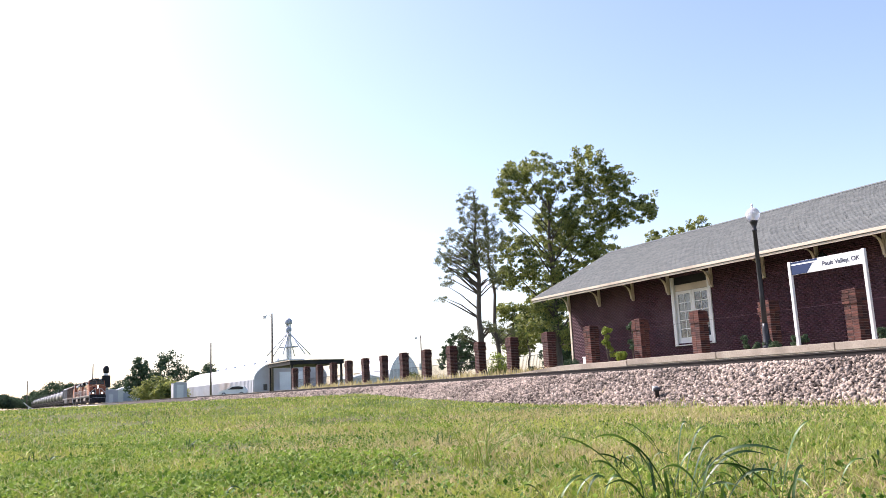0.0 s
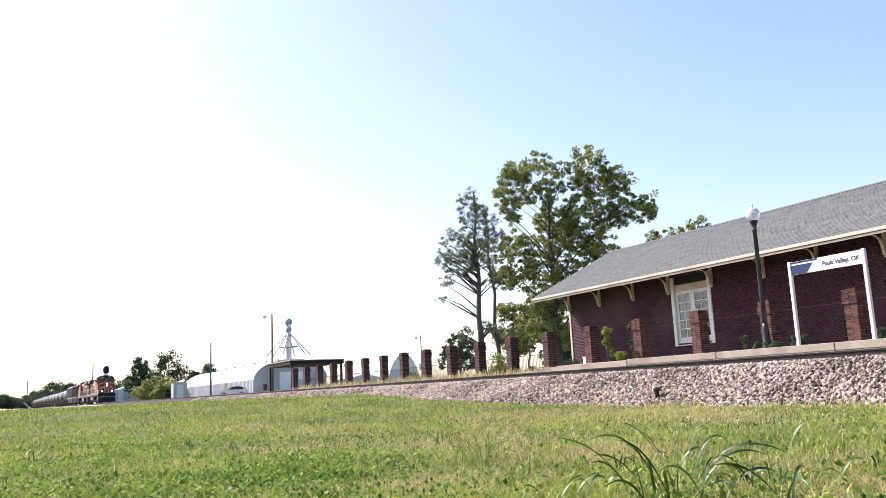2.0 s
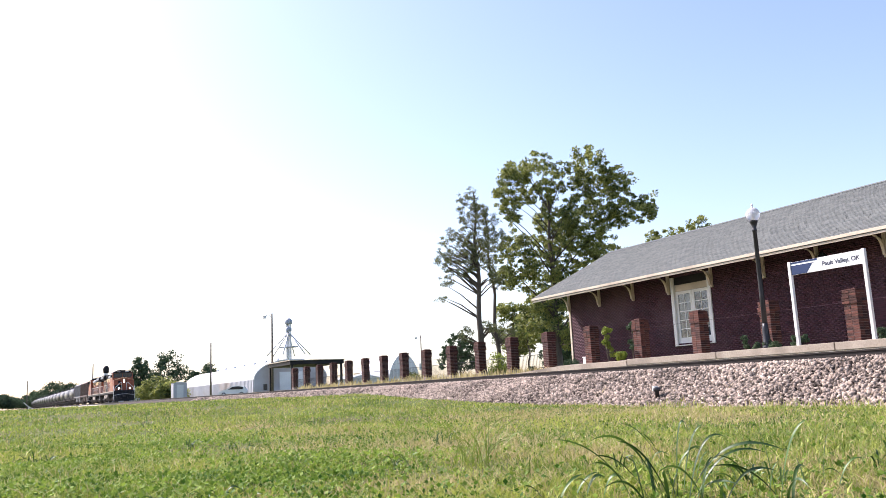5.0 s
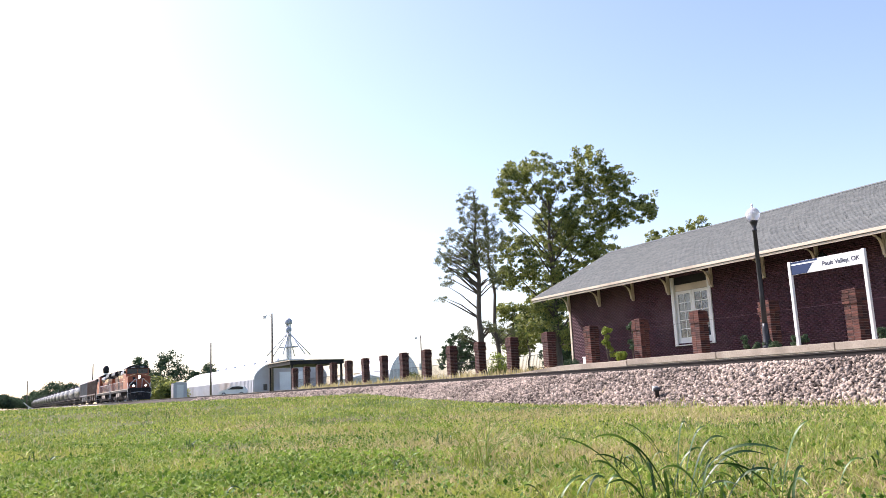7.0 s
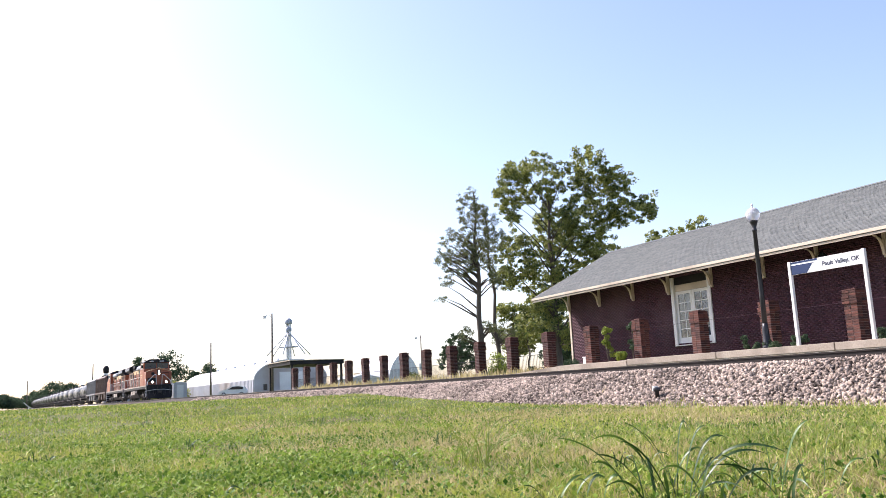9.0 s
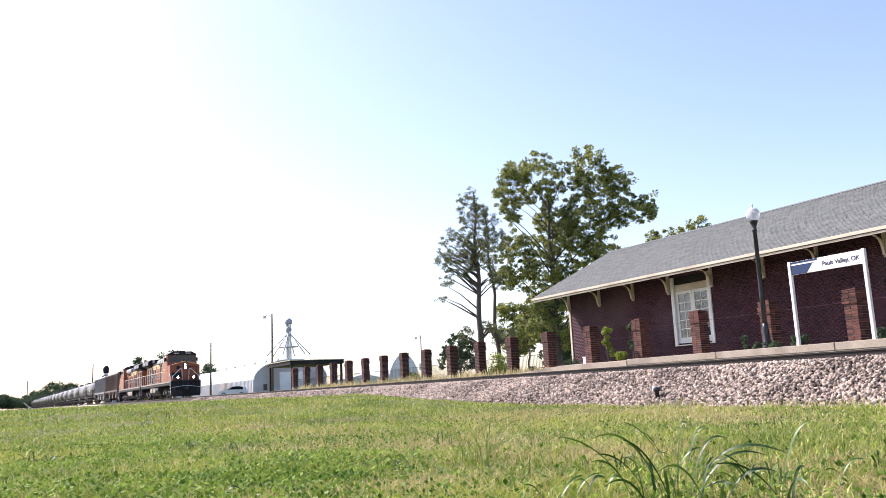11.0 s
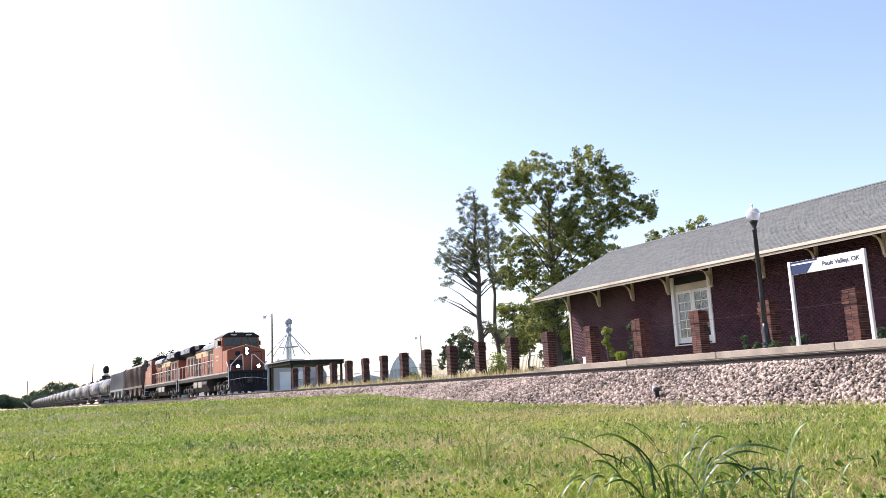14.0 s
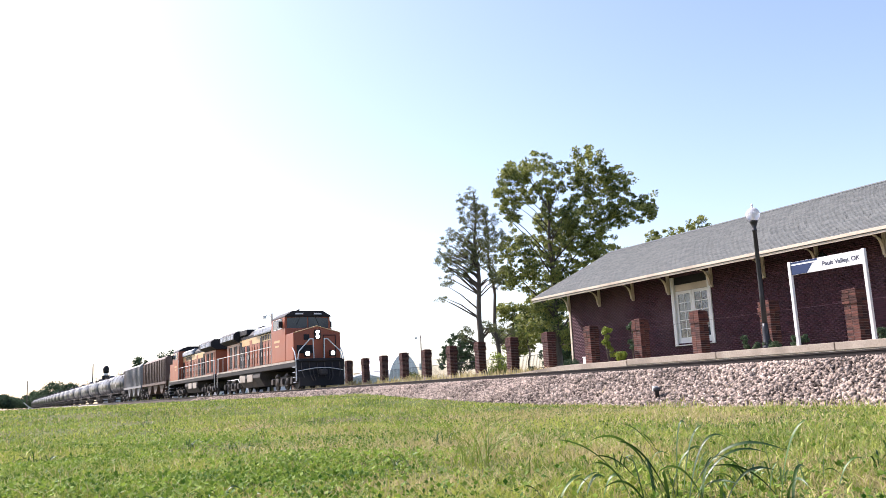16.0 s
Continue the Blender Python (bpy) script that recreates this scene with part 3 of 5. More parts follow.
# ---- station name sign ----
def build_sign():
    x0, x1, y, zb, zt = -15.72, -13.43, 19.5, 0.285, 2.63
    e = thing("station_sign", pose(0, 0, 0), "white-framed station name sign with blue corner on two posts", "sign")
    for x in (x0, x1):
        p_ = part("sign_post", box(x - 0.045, x + 0.045, y - 0.045, y + 0.045, zb, zt + 0.02, 0.01), M_WHITE, e)
        part("foot_plate", box(x - 0.11, x + 0.11, y - 0.11, y + 0.11, zb - 0.002, zb + 0.02, 0.004), M_WHITE, p_)
    a, b = x0 + 0.047, x1 - 0.047
    z0 = zt - 0.36
    pn = part("sign_panel", box(a, b, y - 0.02, y + 0.02, z0, zt, 0.004), M_SIGNW, e, "white sign panel")
    part("blue_field", prism([(a + 0.002, z0 + 0.004), (a + 0.50, z0 + 0.004), (a + 0.70, zt - 0.115), (a + 0.78, zt - 0.10), (a + 0.002, zt - 0.10)], y - 0.026, y - 0.0225, axis="y"), M_SIGNB, pn, "blue swoosh field")
    part("blue_field", box(a + 0.002, a + 0.86, y - 0.026, y - 0.0225, zt - 0.055, zt - 0.004), M_SIGNB, pn)
    cu = bpy.data.curves.new("station_name", "FONT")
    cu.body = "Pauls Valley, OK"
    cu.size, cu.extrude, cu.offset = 0.168, 0.002, 0.004
    cu.align_x, cu.align_y = "RIGHT", "CENTER"
    tmp = bpy.data.objects.new("station_name", cu)
    scene.collection.objects.link(tmp)
    dep = bpy.context.evaluated_depsgraph_get()
    me = bpy.data.meshes.new_from_object(tmp.evaluated_get(dep))
    bpy.data.objects.remove(tmp)
    me.materials.clear()
    me.materials.append(M_INK)
    o = new("lettering", me)
    o.parent = pn
    o.matrix_basis = pose(b - 0.07, y - 0.024, zt - 0.19, 90, 0, 0)


build_sign()


# ---- train ----
def wheelset(parent, x, r=0.53):
    a = part("axle", tube((0, -0.95, 0), (0, 0.95, 0), 0.09, seg=8), M_UNDER, parent)
    a.location = (x, 0, r)
    for s in (-1, 1):
        part("wheel", lathe([(0.1, s * 0.82 - 0.05), (r - 0.07, s * 0.82 - 0.03), (r, s * 0.82 - 0.065), (r, s * 0.82 + 0.065), (r - 0.08, s * 0.82 + 0.06), (r - 0.12, s * 0.82 + 0.02), (0.1, s * 0.82 + 0.05)], 20, "y"), M_UNDER, a)
    return a


def truck(parent, x, axles, r, span):
    xs = [x + span * (i / (axles - 1) - 0.5) for i in range(axles)]
    for s in (-1, 1):
        bm = prism([(xs[0] - 0.5, r - 0.1), (xs[0] - 0.4, r + 0.22), (x - 0.5, r + 0.32), (x + 0.5, r + 0.32), (xs[-1] + 0.4, r + 0.22), (xs[-1] + 0.5, r - 0.1), (x + 0.4, r - 0.3), (x - 0.4, r - 0.3)], s * 1.02 - 0.07, s * 1.02 + 0.07, axis="y")
        for q in xs:
            box(q - 0.17, q + 0.17, s * 1.16 - 0.08, s * 1.16 + 0.08, r - 0.17, r + 0.17, 0.03, bm)
        tf = part("truck_frame", bm, M_UNDER, parent, "dusty dark truck side frame")
        for q in [(a + b) / 2 for a, b in zip(xs, xs[1:])]:
            for dx in (-0.16, 0.0, 0.16):
                part("spring", tube((q + dx, s * 1.13, r - 0.24), (q + dx, s * 1.13, r + 0.20), 0.065, seg=8), M_UNDER, tf)
            part("brake_cylinder", tube((q - 0.28, s * 1.14, r + 0.34), (q + 0.28, s * 1.14, r + 0.34), 0.10, seg=10), M_UNDER, tf)
    return [wheelset(parent, q, r) for q in xs]


def build_locomotive():
    e = thing("locomotive", pose(0, TRACK_Y, 0), "orange and black freight locomotive with lit lamps, weathered", "locomotive", "train vehicles")

    def P(name, bm, material, label="", owner=None):
        """A body part, its drawn heights set to the engine's true ones."""
        for v in bm.verts:
            v.co.z = float(np.interp(v.co.z, (0.0, 1.2, 1.5, 2.98, 3.40, 4.66, 6.0), (0.0, 1.28, 1.70, 3.36, 3.74, 4.84, 6.1)))
        return part(name, bm, material, owner or e, label)
    P("underframe", box(-20.0, 0.4, -1.5, 1.5, 1.22, 1.50, 0.03), M_LBLACK, "black underframe")
    for s in (-1, 1):
        P("sill_stripe", box(-19.9, 0.2, s * 1.512 - 0.008, s * 1.512 + 0.008, 1.42, 1.51), M_DULL, "dulled pale sill stripe")
    # hood
    P("engine_hood", box(-18.6, -4.6, -1.02, 1.02, 1.50, 3.55, 0.05), M_ORANGE, "orange engine hood")
    P("hood_roof", prism([(-1.04, 3.55), (-1.04, 3.78), (-0.75, 4.12), (0.75, 4.12), (1.04, 3.78), (1.04, 3.55)], -14.4, -4.4), M_LBLACK, "black hood roof")
    for s in (-1, 1):
        P("hood_stripe", box(-14.5, -4.62, s * 1.035 - 0.008, s * 1.035 + 0.008, 3.02, 3.54), M_YELLOW, "faded yellow upper band")
        x = -14.4
        i = 0
        while x < -5.2:
            w = (0.56, 0.62, 0.5)[i % 3]
            dark = i % 5 == 3 or x < -13
            dr = P("hood_door", box(x, x + w, s * 1.045 - 0.02, s * 1.045 + 0.02, 1.60, 2.96 if i % 4 else 3.36, 0.012), M_LBLACK if dark else M_ORANGE)
            P("latch", box(x + w - 0.10, x + w - 0.05, s * 1.075 - 0.012, s * 1.075 + 0.012, 2.10, 2.36, 0.004), M_STRIPE, "", dr)
            P("hinge", box(x + 0.02, x + 0.06, s * 1.07 - 0.012, s * 1.07 + 0.012, 1.75, 2.8), M_LBLACK, "", dr)
            P("door_gap", box(x + w + 0.02, x + w + 0.11, s * 1.03 - 0.012, s * 1.03 + 0.012, 1.60, 3.0), M_LBLACK)
            x += w + 0.13
            i += 1
        for k in range(5):
            x0 = -18.35 + 0.78 * k
            P("rear_louver", box(x0, x0 + 0.62, s * 1.04 - 0.02, s * 1.04 + 0.02, 1.70, 3.20, 0.015), M_LBLACK if k % 2 else M_ORANGE)
        for k in range(7):
            P("intake_slot", box(-8.6 + 0.42 * k, -8.36 + 0.42 * k, s * 1.05 - 0.012, s * 1.05 + 0.012, 3.10, 3.46), M_LBLACK)
    P("radiator", prism([(-1.5, 3.72), (-1.5, 4.18), (-1.2, 4.42), (1.2, 4.42), (1.5, 4.18), (1.5, 3.72), (1.04, 3.42), (-1.04, 3.42)], -19.0, -14.5), M_LBLACK, "black overhanging radiator")
    for s in (-1, 1):
        for x0, x1 in ((-18.8, -16.9), (-16.7, -14.7)):
            sc = P("radiator_screen", box(x0, x1, s * 1.505 - 0.012, s * 1.505 + 0.012, 3.76, 4.15), M_RADGREY, "grey radiator screen")
            for k in range(4):
                xx = x0 + (k + 0.5) * (x1 - x0) / 4
                P("screen_slat", box(xx - 0.02, xx + 0.02, s * 1.522 - 0.006, s * 1.522 + 0.006, 3.78, 4.13), M_LBLACK, "", sc)
        bh = P("blower_housing", prism([(s * 0.9, 3.56), (s * 1.22, 3.60), (s * 1.22, 3.98), (s * 0.95, 4.16), (s * 0.7, 4.16)], -9.9, -5.2), M_RADGREY, "blue-grey intake housing")
        for k in range(2):
            P("intake_screen", box(-9.6 + 2.3 * k, -7.7 + 2.3 * k, s * 1.226 - 0.008, s * 1.226 + 0.008, 3.66, 3.94), M_RADGREY, "", bh)
    P("exhaust_stack", box(-11.6, -10.4, -0.45, 0.45, 4.12, 4.46, 0.05), M_LBLACK)
    P("dynamic_brake_box", box(-14.2, -12.2, -1.12, 1.12, 3.9, 4.36, 0.05), M_LBLACK)
    # cab
    P("cab", box(-4.58, -1.55, -1.52, 1.52, 1.50, 3.42, 0.05), M_ORANGE, "orange cab body")
    P("cab_upper", prism([(-1.51, 3.42), (-1.47, 4.24), (1.47, 4.24), (1.51, 3.42)], -4.58, -1.78), M_ORANGE, "orange upper cab")
    P("cab_roof", prism([(-1.50, 4.243), (-1.46, 4.34), (-0.98, 4.66), (0.98, 4.66), (1.46, 4.34), (1.50, 4.243)], -4.62, -1.62), M_LBLACK, "black cab roof")
    P("air_conditioner", box(-4.2, -3.3, -0.6, 0.6, 4.663, 4.82, 0.04), M_LBLACK)
    for s in (-1, 1):
        for x0, x1 in ((-4.1, -3.2), (-3.1, -2.3)):
            wn_ = P("side_window", box(x0, x1, s * 1.495 - 0.02, s * 1.495 + 0.02, 3.46, 4.12, 0.02), M_CABGLASS, "dark cab side window")
            P("window_frame", pipe([(x0, s * 1.51, 3.44), (x1, s * 1.51, 3.44), (x1, s * 1.50, 4.14), (x0, s * 1.50, 4.14), (x0, s * 1.51, 3.44)], 0.025, 4), M_STRIPE, "", wn_)
        P("windshield", prism([(s * 0.05, 3.46), (s * 1.36, 3.40), (s * 1.34, 4.16), (s * 0.05, 4.22)], -1.775, -1.745), M_CABGLASS, "dark windshield pane")
        P("wiper", pipe([(-1.73, s * 0.5, 4.22), (-1.73, s * 0.75, 3.62)], 0.012, 4), M_LBLACK)
        nb = P("number_board", box(-1.61, -1.55, s * 0.60 - 0.34, s * 0.60 + 0.34, 4.34, 4.54, 0.01), M_LBLACK, "black board with plain pale bar")
        P("plain_bar", box(-1.548, -1.542, s * 0.60 - 0.25, s * 0.60 + 0.25, 4.39, 4.49), M_STRIPE, "", nb)
        P("cab_bar", box(-3.9, -2.7, s * 1.523 - 0.006, s * 1.523 + 0.006, 2.62, 2.74), M_YELLOW, "plain pale bar")
        P("cab_bar", box(-3.7, -2.9, s * 1.523 - 0.006, s * 1.523 + 0.006, 2.36, 2.46), M_YELLOW, "plain pale bar")
        P("cab_grab", pipe([(-4.66, s * 1.5, 1.55), (-4.66, s * 1.5, 3.3)], 0.025, 5), M_STRIPE)
        P("mirror", box(-2.22, -2.16, s * 1.62 - 0.12, s * 1.62 + 0.12, 3.5, 3.95, 0.01), M_LBLACK)
    # nose with a peaked top
    P("nose", box(-1.9, -0.02, -1.5, 1.5, 1.50, 2.98, 0.06), M_ORANGE, "orange short nose")
    P("nose_top", prism([(-1.46, 2.96), (0.0, 3.40), (1.46, 2.96)], -1.9, -0.06), M_ORANGE, "sunlit sloped nose top")
    P("nose_peak", prism([(-1.40, 2.95), (0.0, 3.36), (1.40, 2.95)], -0.07, -0.01), M_ORANGE)
    # thin pale pipe painting the sunlit line of the sloped nose top
    P("nose_trim", pipe([(-0.03, -1.46, 2.97), (-0.03, 0.0, 3.41), (-0.03, 1.46, 2.97)], 0.03, 5), M_YELLOW, "pale line for the sunlit nose edge")
    nd = P("nose_door", box(-0.03, 0.02, 0.42, 1.12, 1.58, 2.78, 0.03), M_ORANGE)
    P("door_seal", pipe([(0.01, 0.38, 1.56), (0.01, 0.38, 2.82), (0.01, 1.16, 2.82), (0.01, 1.16, 1.56)], 0.02, 4), M_LBLACK, "", nd)
    P("nose_hatch", box(-0.03, 0.01, -0.86, -0.50, 2.58, 2.88, 0.02), M_LBLACK, "small dark hatch")
    P("nose_emblem", box(-0.022, 0.002, -1.30, -0.30, 1.86, 2.30, 0.008), M_LBLACK, "dark plain emblem panel")
    h = P("headlight_housing", box(-0.05, 0.07, -0.20, 0.20, 2.60, 3.16, 0.03), M_LBLACK)
    for z in (2.75, 3.01):
        P("headlight", tube((0.05, 0, z), (0.10, 0, z), 0.115, seg=16), M_LAMP, "lit headlight", h)
    P("anticlimber", box(0.20, 0.62, -1.35, 1.35, 1.42, 1.56, 0.03), M_LBLACK)
    for k in range(6):
        P("front_pipe", pipe([(0.52, -1.2 + 0.48 * k, 1.38), (0.60, -1.2 + 0.48 * k, 0.95), (0.75, -1.1 + 0.44 * k, 0.62)], 0.03, 5), M_UNDER)
    P("uncoupling_lever", pipe([(0.56, -1.4, 0.98), (0.7, -0.4, 1.12), (0.7, 0.4, 1.12), (0.56, 1.4, 0.98)], 0.022, 5), M_STRIPE, "pale uncoupling lever")
    P("bell", lathe([(0.16, 4.14), (0.14, 4.2), (0.10, 4.32), (0.03, 4.36)], 12, at=(-12.0, 0.5, 0)), M_LBLACK)
    for s in (-1, 1):
        d = P("ditch_light_box", box(0.30, 0.50, s * 0.80 - 0.17, s * 0.80 + 0.17, 1.66, 1.98, 0.02), M_LBLACK)
        P("ditch_light", tube((0.48, s * 0.80, 1.83), (0.53, s * 0.80, 1.83), 0.12, seg=16), M_LAMP, "lit ditch light", d)
        P("grab_rail", pipe([(0.45, s * 1.4, 1.5), (0.38, s * 1.3, 1.95), (0.25, s * 0.55, 2.62), (0.25, s * 0.36, 2.62), (0.25, s * 0.32, 1.5)], 0.035), M_STRIPE, "white front handrail")
        P("step_rail", pipe([(0.5, s * 1.5, 0.45), (0.45, s * 1.5, 1.5), (0.2, s * 1.5, 1.9), (-0.2, s * 1.52, 2.2)], 0.035), M_STRIPE, "white step handrail")
        st = bmesh.new()
        for i in range(4):
            box(-0.15 - 0.05 * i, 0.45, s * 1.3 - 0.2, s * 1.3 + 0.2, 0.35 + 0.28 * i, 0.39 + 0.28 * i, 0, st)
        P("front_steps", st, M_RADGREY)
        hr = bmesh.new()
        pipe([(-19.6, s * 1.46, 2.5), (-4.7, s * 1.46, 2.5)], 0.022, 5, hr)
        for i in range(11):
            pipe([(-19.6 + 1.49 * i, s * 1.46, 1.5), (-19.6 + 1.49 * i, s * 1.46, 2.5)], 0.02, 5, hr)
        P("side_handrail", hr, M_STRIPE, "light side handrail")
        P("rear_rail", pipe([(-20.1, s * 1.46, 0.5), (-20.1, s * 1.46, 2.5), (-19.6, s * 1.46, 2.5)], 0.03), M_STRIPE)
        P("air_tank", tube((-12.6, s * 1.2, 1.02), (-8.2, s * 1.2, 1.02), 0.19, seg=14), M_RADGREY, "grey air reservoir")
    P("pilot", prism([(-1.5, 0.35), (-1.5, 1.5), (1.5, 1.5), (1.5, 0.35)], 0.25, 0.5), M_LBLACK, "black pilot plate")
    P("snowplow", prism([(-1.4, 0.14), (-1.4, 0.62), (0, 0.80), (1.4, 0.62), (1.4, 0.14)], 0.5, 0.72), M_LBLACK, "black plow")
    P("coupler", box(0.5, 1.3, -0.16, 0.16, 0.72, 1.02, 0.05), M_UNDER)
    P("rear_coupler", box(-20.7, -19.9, -0.16, 0.16, 0.72, 1.02, 0.05), M_UNDER)
    hose = bmesh.new()
    for y in (-0.7, -0.5, 0.5, 0.7):
        pipe([(0.52, y, 1.1), (0.74, y, 0.7), (0.78, y * 0.8, 0.42)], 0.03, 5, hose)
    P("air_hoses", hose, M_UNDER)
    P("fuel_tank", prism([(-1.4, 1.2), (-1.46, 0.9), (-1.1, 0.32), (1.1, 0.32), (1.46, 0.9), (1.4, 1.2)], -13.2, -7.6), M_UNDER, "dusty black fuel tank")
    for x0 in (-12.9, -10.9):
        for s in (-1, 1):
            P("tank_panel", box(x0, x0 + 1.5, s * 1.44 - 0.03, s * 1.44 + 0.03, 0.66, 1.14, 0.05), M_DULL, "pale side box")
    P("horn", pipe([(-3.2, -0.2, 4.7), (-3.2, -0.2, 4.85), (-2.8, -0.2, 4.85)], 0.05), M_LBLACK)
    axles = truck(e, -3.4, 3, 0.53, 4.1) + truck(e, -16.4, 3, 0.53, 4.1)
    return e, axles


LOCO_A, AXLES_A = build_locomotive()
LOCO_B = copy_thing(LOCO_A, pose(0, TRACK_Y, 0, 0, 0, 180))
LOCO_B["label"] = "second orange and black locomotive running cab rearward"
for o in list(LOCO_B.children_recursive):
    if o.name.startswith(("headlight", "ditch_light")) and not o.name.startswith(("headlight_h", "ditch_light_b")):
        o.data = o.data.copy()
        o.data.materials[0] = M_RADGREY


def build_hopper(m, label):
    L = 17.4
    e = thing("hopper_car", pose(0, TRACK_Y, 0), label, "rail car", "train vehicles")
    part("body", prism([(-1.45, 1.9), (-1.5, 4.2), (-1.2, 4.5), (1.2, 4.5), (1.5, 4.2), (1.45, 1.9)], -L + 1.6, -1.0), m, e)
    for s in (-1, 1):
        for i in range(14):
            x = -L + 1.7 + i * (L - 2.8) / 13
            part("side_rib", box(x - 0.06, x + 0.06, s * 1.53 - 0.05, s * 1.53 + 0.05, 1.8, 4.2), m, e)
        part("side_sill", box(-L + 0.5, -0.5, s * 1.46 - 0.06, s * 1.46 + 0.06, 1.55, 1.85), m, e)
    for i in range(3):
        x = -L / 2 + (i - 1) * 4.2
        part("hopper_bay", prism([(x - 2.0, 1.9), (x + 2.0, 1.9), (x + 0.4, 0.6), (x - 0.4, 0.6)], -1.25, 1.25, axis="y"), m, e)
    for x in (-0.9, -L + 0.9):
        part("end_platform", box(x - 0.5, x + 0.5, -1.4, 1.4, 1.1, 1.3, 0.02), M_UNDER, e)
        part("ladder", pipe([(x, -1.48, 1.2), (x, -1.48, 4.3), (x + 0.3, -1.48, 4.3), (x + 0.3, -1.48, 1.2)], 0.03), m, e)
    part("running_board", box(-L + 1.2, -0.8, -0.5, 0.5, 4.5, 4.58), M_RADGREY, e)
    part("center_sill", box(-L - 0.1, 0.1, -0.2, 0.2, 0.75, 1.1), M_UNDER, e)
    truck(e, -2.2, 2, 0.46, 1.8)
    truck(e, -L + 2.2, 2, 0.46, 1.8)
    return e


def build_tank():
    L = 18.2
    e = thing("tank_car", pose(0, TRACK_Y, 0), "dark grey cylindrical tank car with dusty sheen", "rail car", "train vehicles")
    prof = [(0.05, -L + 1.0), (0.7, -L + 1.08), (1.2, -L + 1.3), (1.48, -L + 1.75), (1.48, -1.75), (1.2, -1.3), (0.7, -1.08), (0.05, -1.0)]
    part("tank", lathe(prof, 28, "x", (0, 0, 2.68)), M_TANK, e)
    for x in (-4.5, -L / 2, -L + 4.5):
        part("band", lathe([(1.47, x - 0.05), (1.505, x - 0.05), (1.505, x + 0.05), (1.47, x + 0.05)], 28, "x", (0, 0, 2.68)), M_UNDER, e)
    for x in (-3.0, -L + 3.0):
        part("end_ladder", pipe([(x, -1.5, 1.2), (x, -1.53, 2.7), (x, -1.2, 3.7)], 0.03, 5), M_UNDER, e)
    part("placard", box(-L / 2 - 0.2, -L / 2 + 0.2, -1.53, -1.50, 2.3, 2.7), M_STRIPE, e, "plain pale placard")
    part("dome_housing", tube((-L / 2, 0, 4.05), (-L / 2, 0, 4.55), 0.42, seg=16), M_TANK, e)
    part("walkway", box(-L / 2 - 1.6, -L / 2 + 1.6, -0.9, 0.9, 4.12, 4.17), M_UNDER, e)
    for s in (-1, 1):
        part("walkway_rail", pipe([(-L / 2 - 1.5, s * 0.9, 4.15), (-L / 2 - 1.5, s * 0.9, 4.75), (-L / 2 + 1.5, s * 0.9, 4.75), (-L / 2 + 1.5, s * 0.9, 4.15)], 0.03, 5), M_UNDER, e)
        part("side_rail", pipe([(-L + 0.8, s * 1.4, 1.25), (-0.8, s * 1.4, 1.25)], 0.05, 5), M_UNDER, e)
    for x in (-1.6, -L + 1.6):
        part("saddle", box(x - 1.1, x + 1.1, -1.3, 1.3, 1.0, 1.45, 0.03), M_UNDER, e)
    part("center_sill", box(-L - 0.1, 0.1, -0.2, 0.2, 0.75, 1.05), M_UNDER, e)
    truck(e, -2.2, 2, 0.46, 1.8)
    truck(e, -L + 2.2, 2, 0.46, 1.8)
    return e


HOP_A = build_hopper(M_HOPB, "brown-grey ribbed covered hopper car, weathered")
HOP_B = build_hopper(M_HOPG, "light grey ribbed covered hopper car, weathered")
TANKS = [build_tank()]
for _ in range(27):
    TANKS.append(copy_thing(TANKS[0], pose(0, TRACK_Y, 0)))


def nose_x(t):
    return -176.9 + 7.85 * t + 0.0142 * t * t


def motions():
    ts = [0, 2, 4, 6, 8, 10, 12, 14, 16]

    def run(ob, off, turn=0):
        walk(ob, [(t, pose(nose_x(t) - 0.4 + off, TRACK_Y, 0, 0, 0, turn)) for t in ts])
    run(LOCO_A, 0)
    # the second engine is coupled back to front
    run(LOCO_B, -41.2, 180)
    s = 1.75 - 2 * 22.45
    run(HOP_A, s)
    run(HOP_B, s - 17.5)
    s -= 35.0
    for k, tk in enumerate(TANKS):
        run(tk, s - 18.3 * k)
    for a in AXLES_A:
        loc = a.location.copy()
        rows = []
        for i in range(0, 241):
            t = i / 15
            rows.append((t, pose(loc.x, loc.y, loc.z, 0, math.degrees((nose_x(t) - nose_x(0)) / 0.53) % 360, 0)))
        walk(a, rows)
    for c, (w0, w1) in SWAY:
        m0 = c.matrix_basis.copy()
        walk(c, [(i * 0.8, m0 @ pose(0, 0, 0, w0 * math.sin(i * 1.3), w1 * math.cos(i * 1.7), 0)) for i in range(21)])


# ---- lawn grass ----
def polar(px, d):
    """Ground place d metres out in the bearing px, as used to set out the far things."""
    a = radians(-61.732) + math.atan((px - 784) / 1445)
    return d * math.sin(a), d * math.cos(a)


# straw-dry places in the lawn: x, y and reach
DRY_SPOTS = [(*polar(540, 7.9), 0.9), (*polar(620, 10.5), 1.2), (*polar(1040, 5.6), 0.55), (*polar(1230, 10.0), 1.0), (*polar(990, 13.5), 2.2), (*polar(1110, 12.5), 1.8), (*polar(1500, 3.7), 0.5), (*polar(1420, 4.6), 0.45), (*polar(470, 4.1), 0.2), (*polar(830, 6.0), 0.6), (*polar(690, 4.4), 0.6), (*polar(720, 7.5), 1.1), (*polar(430, 13), 1.0)]


